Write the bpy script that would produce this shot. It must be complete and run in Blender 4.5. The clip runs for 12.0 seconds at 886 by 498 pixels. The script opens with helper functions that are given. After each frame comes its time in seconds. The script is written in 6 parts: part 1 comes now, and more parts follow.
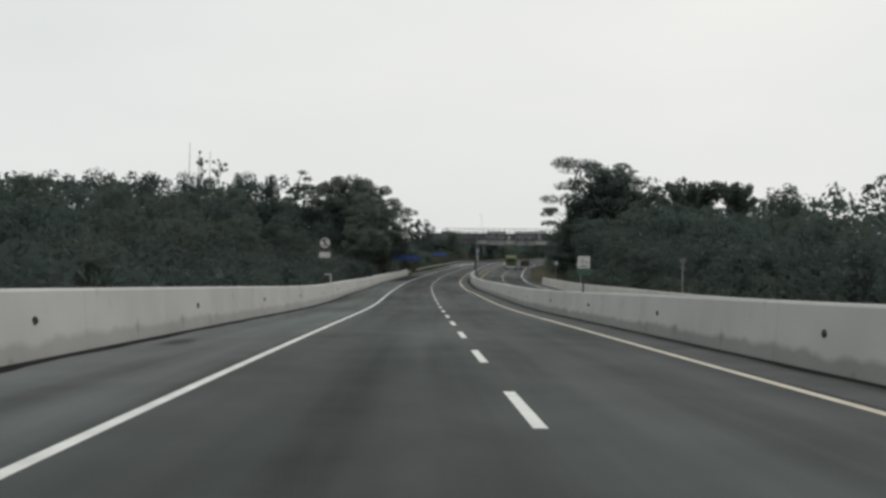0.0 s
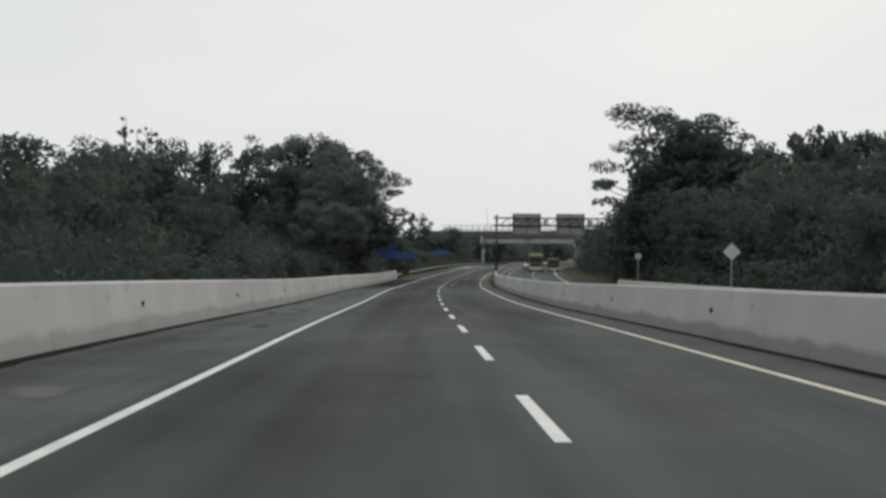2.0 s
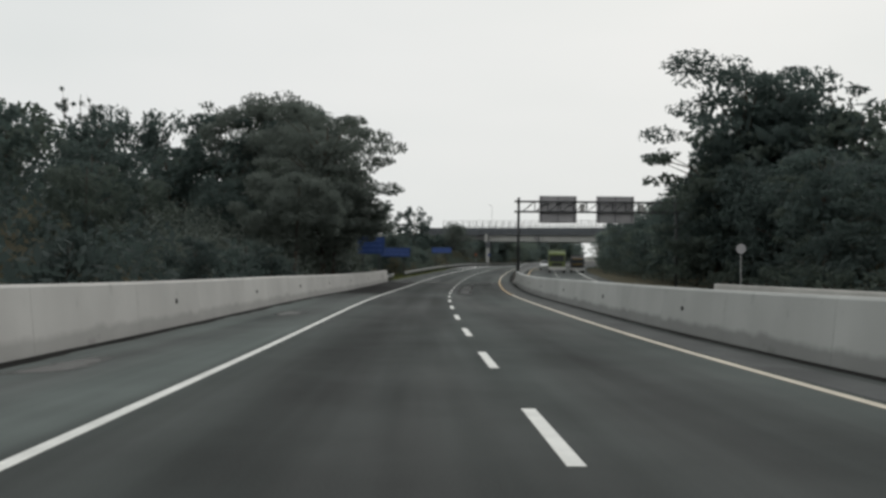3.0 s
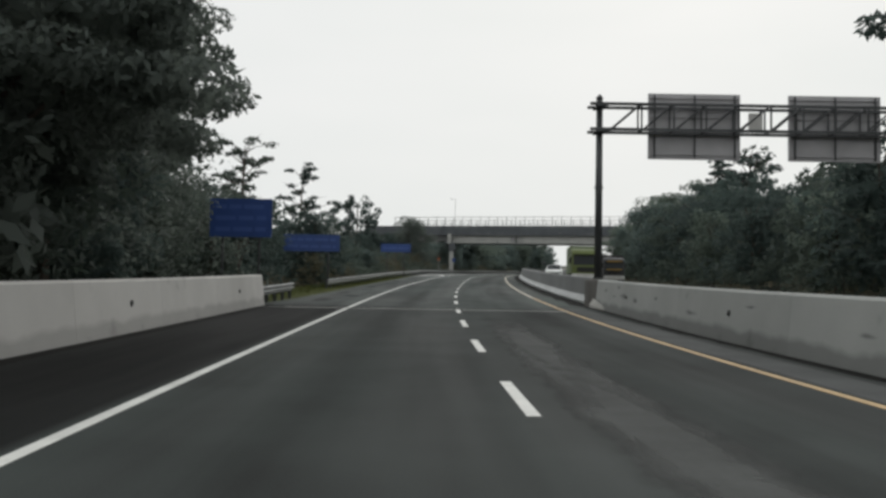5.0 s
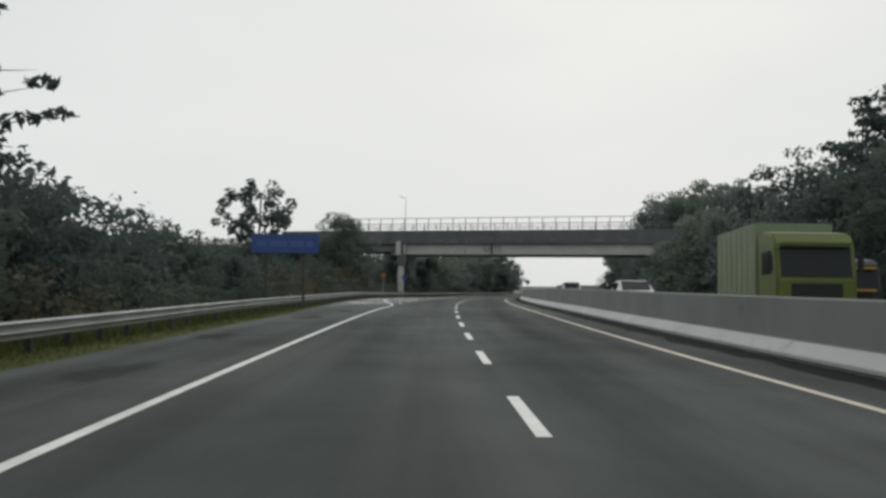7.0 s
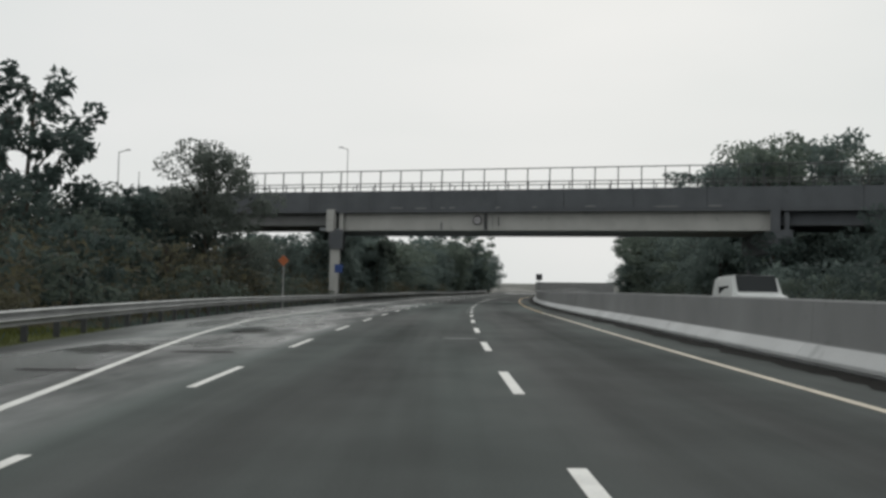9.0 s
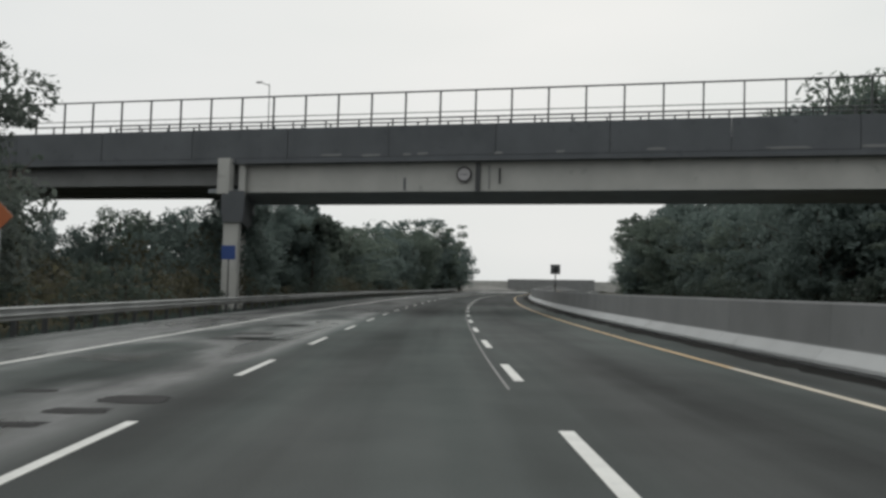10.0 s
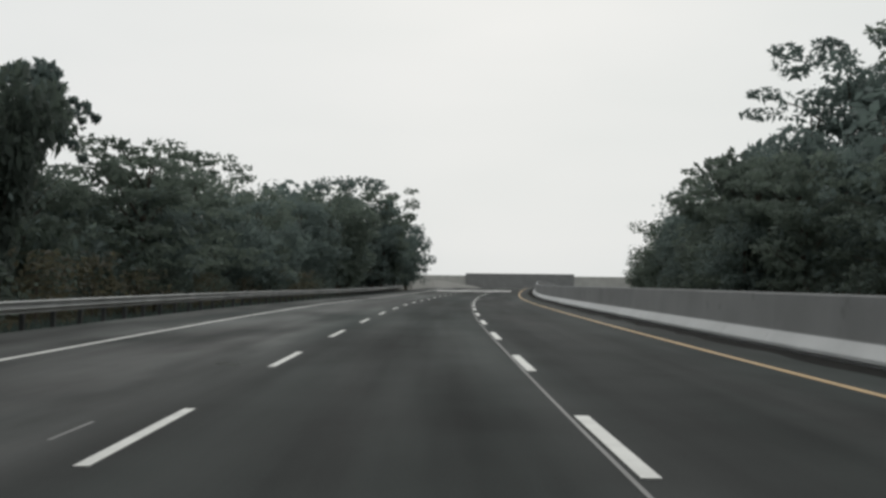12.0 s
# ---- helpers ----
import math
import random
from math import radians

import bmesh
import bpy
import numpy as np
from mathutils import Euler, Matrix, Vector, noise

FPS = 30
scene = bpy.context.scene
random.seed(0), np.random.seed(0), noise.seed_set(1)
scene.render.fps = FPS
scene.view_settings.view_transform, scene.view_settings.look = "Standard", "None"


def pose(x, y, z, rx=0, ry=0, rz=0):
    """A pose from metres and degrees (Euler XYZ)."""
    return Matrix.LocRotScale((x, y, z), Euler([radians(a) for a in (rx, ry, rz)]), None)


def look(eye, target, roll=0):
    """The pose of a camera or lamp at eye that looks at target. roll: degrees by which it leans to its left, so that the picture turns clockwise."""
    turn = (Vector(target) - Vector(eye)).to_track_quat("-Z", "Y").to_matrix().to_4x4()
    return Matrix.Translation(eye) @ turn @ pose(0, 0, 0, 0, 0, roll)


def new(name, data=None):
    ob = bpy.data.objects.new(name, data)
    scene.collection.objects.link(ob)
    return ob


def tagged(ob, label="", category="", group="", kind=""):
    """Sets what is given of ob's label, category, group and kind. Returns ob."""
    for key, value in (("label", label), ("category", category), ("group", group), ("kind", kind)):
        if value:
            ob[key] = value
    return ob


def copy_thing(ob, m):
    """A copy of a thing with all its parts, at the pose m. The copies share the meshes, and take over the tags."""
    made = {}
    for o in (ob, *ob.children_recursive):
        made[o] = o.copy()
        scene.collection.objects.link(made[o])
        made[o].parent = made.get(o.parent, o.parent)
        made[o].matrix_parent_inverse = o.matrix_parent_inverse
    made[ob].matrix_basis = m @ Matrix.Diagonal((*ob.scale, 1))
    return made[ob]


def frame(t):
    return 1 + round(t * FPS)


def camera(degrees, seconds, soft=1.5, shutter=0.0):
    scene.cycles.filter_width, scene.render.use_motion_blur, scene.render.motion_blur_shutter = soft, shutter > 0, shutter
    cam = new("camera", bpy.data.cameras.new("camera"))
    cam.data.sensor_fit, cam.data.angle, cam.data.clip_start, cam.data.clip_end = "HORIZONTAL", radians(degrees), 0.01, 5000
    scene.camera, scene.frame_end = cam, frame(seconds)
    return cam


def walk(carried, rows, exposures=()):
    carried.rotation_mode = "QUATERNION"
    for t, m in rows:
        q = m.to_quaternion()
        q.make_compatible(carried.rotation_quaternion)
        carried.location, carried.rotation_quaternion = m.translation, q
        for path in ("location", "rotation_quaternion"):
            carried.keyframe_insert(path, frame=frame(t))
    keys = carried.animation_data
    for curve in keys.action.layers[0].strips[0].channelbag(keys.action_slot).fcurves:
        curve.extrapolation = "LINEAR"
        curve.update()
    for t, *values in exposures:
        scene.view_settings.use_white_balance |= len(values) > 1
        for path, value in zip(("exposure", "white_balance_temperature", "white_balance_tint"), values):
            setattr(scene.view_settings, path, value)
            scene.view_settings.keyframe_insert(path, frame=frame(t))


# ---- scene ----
# A motorway drive: camera and walk first, then light, materials, road, overpass, signs, traffic, planting.
# ---------------------------------------------------------------- road alignment
STEP = 2.0
S_MIN, S_COUNT = -60.0, 480
KNOTS = np.arange(-40.0, 800.0, 25.0)
KAPPA = [-1.745, -1.238, -0.713, 0.092, 0.132, -0.277, -0.372, -0.942, -1.174, -0.971, -0.952, -0.549, -0.88, -1.106,
         -0.745, -0.698, -0.966, -0.771, -0.827, -0.919, -0.8, -0.9, -1.3, -1.8, -2.0, -2.0, -2.0, -1.5, -1.0, -0.5,
         0.0, 0.0, 0.0, 0.0]
GRADE = [0.474, 0.296, 0.076, -0.123, 0.88, -0.384, 0.62, -0.212, 0.515, 0.282, -0.015, 0.128, -0.292, 0.046, -0.251,
         0.108, 0.028, 0.105, -0.079, -0.10, 0.15, 0.30, 0.35, -1.2, -1.0, -0.3, 0.0, 0.0, 0.0, 0.0, 0.0, 0.0, 0.0, 0.0]
SS = S_MIN + STEP * np.arange(S_COUNT)
I0 = int(round(-S_MIN / STEP))
PSI = np.cumsum(np.interp(SS, KNOTS, KAPPA) * 1e-3) * STEP
PSI -= PSI[I0]
SLOPE = np.cumsum(np.interp(SS, KNOTS, GRADE) * 1e-3) * STEP
SLOPE -= SLOPE[I0]
RX, RY, RZ = np.cumsum(-np.sin(PSI)) * STEP, np.cumsum(np.cos(PSI)) * STEP, np.cumsum(SLOPE) * STEP
RX, RY, RZ = RX - RX[I0], RY - RY[I0], RZ - RZ[I0]


def road_z(s):
    return float(np.interp(s, SS, RZ))


def spot(s, off, z=0.0):
    """The place s metres along the centre line, off metres to its right, z above the road."""
    a = float(np.interp(s, SS, PSI))
    return Vector((float(np.interp(s, SS, RX)) + off * math.cos(a), float(np.interp(s, SS, RY)) + off * math.sin(a), road_z(s) + z))


def heading(s):
    return math.degrees(float(np.interp(s, SS, PSI)))


def stand(s, off, z=0.0, turn=0.0, scale=1.0):
    """Pose at a place on the road: x to the right, y ahead, z up; turn in degrees."""
    p = spot(s, off, z)
    return pose(p.x, p.y, p.z, 0, 0, heading(s) + turn) @ Matrix.Diagonal((scale, scale, scale, 1))


# ---------------------------------------------------------------- camera and walk
EYE = 1.18
DRIVE = [  # seconds, metres along, metres right of the dashes, yaw and pitch from the road, lean
    (0.0, 0.00, -1.10, -1.94, 2.04, -1.05),
    (0.5, 14.05, -0.97, -1.32, 1.99, -0.61),
    (1.0, 28.81, -0.98, -1.31, 1.77, -0.50),
    (1.5, 44.63, -1.07, -1.08, 1.88, -1.07),
    (2.0, 60.04, -1.10, -1.54, 1.83, -0.71),
    (2.5, 75.28, -1.06, -1.66, 1.90, -0.92),
    (3.0, 90.42, -1.04, -1.47, 1.72, -0.81),
    (3.6, 107.94, -1.07, -1.49, 1.99, -0.75),
    (4.2, 125.59, -1.10, -1.56, 2.13, -0.70),
    (4.8, 143.10, -1.13, -1.90, 2.53, -0.56),
    (5.0, 149.09, -1.10, -2.13, 1.75, -1.00),
    (5.5, 164.12, -1.01, -1.48, 1.96, -0.84),
    (5.8, 173.40, -1.04, -1.32, 1.80, -0.62),
    (6.0, 179.57, -1.05, -1.22, 2.62, -0.49),
    (6.5, 194.78, -1.03, -1.52, 2.02, -0.67),
    (7.1, 213.40, -0.98, -1.43, 2.01, -0.69),
    (7.8, 234.34, -0.93, -1.42, 2.01, -0.66),
    (8.5, 256.77, -0.88, -1.45, 2.03, -0.51),
    (9.0, 272.12, -0.98, -0.97, 2.02, -0.83),
    (9.5, 290.50, -1.10, -0.99, 1.86, -1.34),
    (10.0, 308.67, -1.17, -1.03, 2.07, -0.84),
    (10.5, 326.04, -1.18, -1.36, 1.94, -0.56),
    (11.0, 342.95, -1.21, -1.04, 1.98, -0.71),
    (11.5, 360.57, -1.30, -0.89, 2.12, -0.57),
    (12.0, 377.19, -1.38, -1.04, 1.87, -0.61),
]


def drive_pose(s, off, yaw, pitch, lean):
    p = spot(s, off, EYE)
    a = math.radians(heading(s) + yaw)
    b = float(np.interp(s, SS, SLOPE)) + math.radians(pitch)
    ahead = Vector((-math.sin(a) * math.cos(b), math.cos(a) * math.cos(b), math.sin(b)))
    return look(p, p + ahead * 10, -lean)


cam = camera(46.0, 12.0, soft=3.0)
walk(cam, [(row[0], drive_pose(*row[1:])) for row in DRIVE],
     [(0.0, 0.03), (4.6, 0.03), (5.0, 0.10), (5.6, 0.04), (8.5, 0.0), (10.5, 0.05), (10.8, 0.35), (11.0, 0.68), (11.2, 0.5), (11.5, 0.12), (12.0, 0.02)])

# ---------------------------------------------------------------- sky and light
world = bpy.data.worlds.new("overcast_sky")
scene.world = world
world.use_nodes = True
wt = world.node_tree
wt.nodes.clear()
w_out = wt.nodes.new("ShaderNodeOutputWorld")
w_mix = wt.nodes.new("ShaderNodeMixShader")
w_sky = wt.nodes.new("ShaderNodeTexSky")
w_sky.sky_type = "NISHITA"
w_sky.sun_disc = False
w_sky.sun_elevation = radians(35)
w_sky.sun_rotation = radians(20)
w_sky.dust_density = 6.0
w_bg = wt.nodes.new("ShaderNodeBackground")
w_bg.inputs["Strength"].default_value = 0.10
w_cloud = wt.nodes.new("ShaderNodeBackground")
w_cloud.inputs["Strength"].default_value = 0.80
w_noise = wt.nodes.new("ShaderNodeTexNoise")
w_noise.inputs["Scale"].default_value = 2.2
w_noise.inputs["Detail"].default_value = 3.0
w_coord = wt.nodes.new("ShaderNodeTexCoord")
w_map = wt.nodes.new("ShaderNodeMapping")
w_map.inputs["Scale"].default_value = (1.0, 1.0, 3.5)
w_ramp = wt.nodes.new("ShaderNodeValToRGB")
w_ramp.color_ramp.elements[0].position = 0.3
w_ramp.color_ramp.elements[0].color = (0.90, 0.935, 0.925, 1)
w_ramp.color_ramp.elements[1].position = 0.7
w_ramp.color_ramp.elements[1].color = (0.985, 1.0, 0.992, 1)
wt.links.new(w_coord.outputs["Generated"], w_map.inputs["Vector"])
wt.links.new(w_map.outputs["Vector"], w_noise.inputs["Vector"])
wt.links.new(w_noise.outputs["Fac"], w_ramp.inputs["Fac"])
wt.links.new(w_ramp.outputs["Color"], w_cloud.inputs["Color"])
wt.links.new(w_sky.outputs["Color"], w_bg.inputs["Color"])
w_mix.inputs["Fac"].default_value = 0.97
wt.links.new(w_bg.outputs["Background"], w_mix.inputs[1])
wt.links.new(w_cloud.outputs["Background"], w_mix.inputs[2])
wt.links.new(w_mix.outputs["Shader"], w_out.inputs["Surface"])

sun_data = bpy.data.lights.new("sun", "SUN")
sun_data.energy = 0.5
sun_data.angle = radians(25)
sun_data.color = (1.0, 0.99, 0.97)
sun_lamp = new("sun", sun_data)
sun_lamp.matrix_world = look((0, 0, 60), (-20, -55, 0))
scene.view_settings.exposure = 0.0

# ---------------------------------------------------------------- materials
def material(name, colour, rough=0.7, metal=0.0, vary=0.25, scale=6.0, fine=60.0, bump=0.15, uv=False, random_by="", gloss=0.5):
    """A surface with large stains and fine grain; random_by: 'object' or 'island' shifts the tone of each piece."""
    m = bpy.data.materials.new(name)
    m.use_nodes = True
    nt = m.node_tree
    bsdf = nt.nodes["Principled BSDF"]
    bsdf.inputs["Roughness"].default_value = rough
    bsdf.inputs["Metallic"].default_value = metal
    bsdf.inputs["Specular IOR Level"].default_value = gloss
    coord = nt.nodes.new("ShaderNodeTexCoord")
    big = nt.nodes.new("ShaderNodeTexNoise")
    big.inputs["Scale"].default_value = 1.0 / scale
    big.inputs["Detail"].default_value = 5.0
    small = nt.nodes.new("ShaderNodeTexNoise")
    small.inputs["Scale"].default_value = fine
    small.inputs["Detail"].default_value = 2.0
    where = coord.outputs["UV"] if uv else coord.outputs["Object"]
    nt.links.new(where, big.inputs["Vector"])
    nt.links.new(where, small.inputs["Vector"])
    add = nt.nodes.new("ShaderNodeMath")
    add.operation = "MULTIPLY_ADD"
    nt.links.new(small.outputs["Fac"], add.inputs[0])
    add.inputs[1].default_value = 0.35
    nt.links.new(big.outputs["Fac"], add.inputs[2])
    value = add.outputs[0]
    if random_by:
        if random_by == "object":
            info = nt.nodes.new("ShaderNodeObjectInfo")
            rnd = info.outputs["Random"]
        else:
            info = nt.nodes.new("ShaderNodeNewGeometry")
            rnd = info.outputs["Random Per Island"]
        more = nt.nodes.new("ShaderNodeMath")
        more.operation = "MULTIPLY_ADD"
        nt.links.new(rnd, more.inputs[0])
        more.inputs[1].default_value = 0.3
        nt.links.new(value, more.inputs[2])
        value = more.outputs[0]
    ramp = nt.nodes.new("ShaderNodeMapRange")
    ramp.inputs["From Min"].default_value = 0.35
    ramp.inputs["From Max"].default_value = 1.05 if random_by else 0.95
    ramp.inputs["To Min"].default_value = 1.0 - vary
    ramp.inputs["To Max"].default_value = 1.0 + vary
    nt.links.new(value, ramp.inputs["Value"])
    tint = nt.nodes.new("ShaderNodeVectorMath")
    tint.operation = "SCALE"
    tint.inputs[0].default_value = colour
    nt.links.new(ramp.outputs["Result"], tint.inputs["Scale"])
    nt.links.new(tint.outputs["Vector"], bsdf.inputs["Base Color"])
    if bump:
        bmp = nt.nodes.new("ShaderNodeBump")
        bmp.inputs["Strength"].default_value = bump
        bmp.inputs["Distance"].default_value = 0.01
        nt.links.new(small.outputs["Fac"], bmp.inputs["Height"])
        nt.links.new(bmp.outputs["Normal"], bsdf.inputs["Normal"])
    return m


def math_node(nt, op, a, b=None, c=None):
    n = nt.nodes.new("ShaderNodeMath")
    n.operation = op
    for i, v in enumerate((a, b, c)):
        if v is None:
            continue
        if isinstance(v, (int, float)):
            n.inputs[i].default_value = v
        else:
            nt.links.new(v, n.inputs[i])
    return n.outputs[0]


def asphalt_material():
    """Asphalt with wheel tracks, long stains, lane and shoulder tones set by stretch, and damp patches; UV holds metres
    along and across.
    """
    m = bpy.data.materials.new("asphalt")
    m.use_nodes = True
    nt = m.node_tree
    bsdf = nt.nodes["Principled BSDF"]
    uvn = nt.nodes.new("ShaderNodeTexCoord")
    sep = nt.nodes.new("ShaderNodeSeparateXYZ")
    nt.links.new(uvn.outputs["UV"], sep.inputs[0])
    along, across = sep.outputs[0], sep.outputs[1]

    def noise_at(sx, sy, detail=4.0, seed=0.0):
        comb = nt.nodes.new("ShaderNodeCombineXYZ")
        nt.links.new(math_node(nt, "MULTIPLY", along, sx), comb.inputs[0])
        nt.links.new(math_node(nt, "MULTIPLY", across, sy), comb.inputs[1])
        comb.inputs[2].default_value = seed
        n = nt.nodes.new("ShaderNodeTexNoise")
        n.inputs["Scale"].default_value = 1.0
        n.inputs["Detail"].default_value = detail
        nt.links.new(comb.outputs[0], n.inputs["Vector"])
        return n.outputs["Fac"]

    streak = noise_at(0.03, 1.1, 4.0, 1.0)
    patch = noise_at(0.09, 0.22, 5.0, 7.0)
    grain = noise_at(45.0, 45.0, 2.0, 3.0)
    # oil and rubber darken the middle of each lane
    wave = math_node(nt, "COSINE", math_node(nt, "MULTIPLY", across, 2 * math.pi / 3.6))
    blotch = noise_at(0.45, 0.6, 5.0, 13.0)
    mend = noise_at(0.022, 0.16, 2.0, 31.0)
    def swing(value, low, high):
        """Spread a soft noise over the whole range from 0 to 1."""
        n = nt.nodes.new("ShaderNodeMapRange")
        n.interpolation_type = "SMOOTHSTEP"
        n.inputs["From Min"].default_value = low
        n.inputs["From Max"].default_value = high
        nt.links.new(value, n.inputs["Value"])
        return n.outputs[0]

    tone = math_node(nt, "MULTIPLY_ADD", swing(streak, 0.36, 0.64), 0.30, 0.25)
    tone = math_node(nt, "MULTIPLY_ADD", swing(patch, 0.34, 0.66), 0.26, tone)
    tone = math_node(nt, "MULTIPLY_ADD", swing(blotch, 0.3, 0.7), 0.22, tone)
    tone = math_node(nt, "MULTIPLY_ADD", swing(mend, 0.42, 0.58), 0.34, tone)
    tone = math_node(nt, "MULTIPLY_ADD", wave, 0.12, tone)
    tone = math_node(nt, "MULTIPLY_ADD", grain, 0.4, tone)
    tone = math_node(nt, "MAXIMUM", tone, 0.2)
    paved = nt.nodes.new("ShaderNodeValToRGB")
    paved.color_ramp.interpolation = "LINEAR"
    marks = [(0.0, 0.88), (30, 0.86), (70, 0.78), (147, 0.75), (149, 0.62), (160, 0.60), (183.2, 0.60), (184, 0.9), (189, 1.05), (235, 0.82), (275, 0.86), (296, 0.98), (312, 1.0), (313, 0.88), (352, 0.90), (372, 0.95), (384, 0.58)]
    ramp = paved.color_ramp
    while len(ramp.elements) < len(marks):
        ramp.elements.new(0.5)
    for el, (at_s, level) in zip(ramp.elements, marks):
        el.position = at_s / 700.0
        el.color = (level, level, level, 1)
    nt.links.new(math_node(nt, "DIVIDE", along, 700.0), paved.inputs["Fac"])
    tone = math_node(nt, "MULTIPLY", tone, paved.outputs["Color"])
    # shoulder tone by metres along: palest to 146, far darker from 150 to 183
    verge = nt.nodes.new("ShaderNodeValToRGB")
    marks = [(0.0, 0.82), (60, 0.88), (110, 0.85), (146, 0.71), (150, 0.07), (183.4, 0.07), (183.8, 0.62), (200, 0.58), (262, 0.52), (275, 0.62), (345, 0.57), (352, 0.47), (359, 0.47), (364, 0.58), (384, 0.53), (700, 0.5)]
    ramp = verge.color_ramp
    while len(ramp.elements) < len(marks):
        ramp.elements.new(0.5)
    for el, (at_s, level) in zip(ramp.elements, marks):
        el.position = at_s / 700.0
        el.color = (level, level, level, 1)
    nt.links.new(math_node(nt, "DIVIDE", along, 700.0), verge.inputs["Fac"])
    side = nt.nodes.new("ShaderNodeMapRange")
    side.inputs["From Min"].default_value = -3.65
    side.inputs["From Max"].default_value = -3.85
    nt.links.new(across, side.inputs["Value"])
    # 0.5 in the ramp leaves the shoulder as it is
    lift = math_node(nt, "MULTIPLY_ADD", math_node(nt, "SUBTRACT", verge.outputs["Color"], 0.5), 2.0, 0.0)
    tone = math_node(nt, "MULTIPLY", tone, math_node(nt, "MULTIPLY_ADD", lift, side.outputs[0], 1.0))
    col = nt.nodes.new("ShaderNodeVectorMath")
    col.operation = "SCALE"
    hue = nt.nodes.new("ShaderNodeMix")
    hue.data_type = "RGBA"
    hue.inputs["A"].default_value = (0.0725, 0.0775, 0.0755, 1)
    hue.inputs["B"].default_value = (0.0685, 0.0790, 0.0755, 1)
    tint = nt.nodes.new("ShaderNodeMapRange")
    tint.inputs["From Min"].default_value = 0.38
    tint.inputs["From Max"].default_value = 0.6
    nt.links.new(noise_at(0.04, 0.4, 3.0, 41.0), tint.inputs["Value"])
    nt.links.new(tint.outputs[0], hue.inputs["Factor"])
    nt.links.new(hue.outputs["Result"], col.inputs[0])
    nt.links.new(tone, col.inputs["Scale"])
    nt.links.new(col.outputs["Vector"], bsdf.inputs["Base Color"])
    # damp stretches on the widened left lane
    damp_s = nt.nodes.new("ShaderNodeMapRange")
    damp_s.interpolation_type = "SMOOTHSTEP"
    damp_s.inputs["From Min"].default_value = 262.0
    damp_s.inputs["From Max"].default_value = 285.0
    nt.links.new(along, damp_s.inputs["Value"])
    damp_o = nt.nodes.new("ShaderNodeMapRange")
    damp_o.interpolation_type = "SMOOTHSTEP"
    damp_o.inputs["From Min"].default_value = -3.6
    damp_o.inputs["From Max"].default_value = -4.4
    nt.links.new(across, damp_o.inputs["Value"])
    dry = nt.nodes.new("ShaderNodeMapRange")
    dry.interpolation_type = "SMOOTHSTEP"
    dry.inputs["From Min"].default_value = 372.0
    dry.inputs["From Max"].default_value = 342.0
    dry.inputs["To Min"].default_value = 0.3
    nt.links.new(along, dry.inputs["Value"])
    wet = nt.nodes.new("ShaderNodeMapRange")
    wet.interpolation_type = "SMOOTHSTEP"
    wet.inputs["From Min"].default_value = 0.32
    wet.inputs["From Max"].default_value = 0.6
    nt.links.new(noise_at(0.11, 0.4, 5.0, 21.0), wet.inputs["Value"])
    damp = math_node(nt, "MULTIPLY", math_node(nt, "MULTIPLY", damp_s.outputs[0], math_node(nt, "MULTIPLY", damp_o.outputs[0], dry.outputs[0])), wet.outputs[0])
    polish = math_node(nt, "MULTIPLY_ADD", swing(noise_at(0.05, 0.7, 4.0, 57.0), 0.36, 0.64), -0.16, 0.98)
    nt.links.new(math_node(nt, "MAXIMUM", math_node(nt, "MULTIPLY_ADD", damp, -0.68, polish), 0.24), bsdf.inputs["Roughness"])
    nt.links.new(math_node(nt, "MULTIPLY_ADD", damp, 0.45, 0.12), bsdf.inputs["Specular IOR Level"])
    bmp = nt.nodes.new("ShaderNodeBump")
    bmp.inputs["Strength"].default_value = 0.3
    bmp.inputs["Distance"].default_value = 0.006
    nt.links.new(grain, bmp.inputs["Height"])
    nt.links.new(bmp.outputs["Normal"], bsdf.inputs["Normal"])
    return m


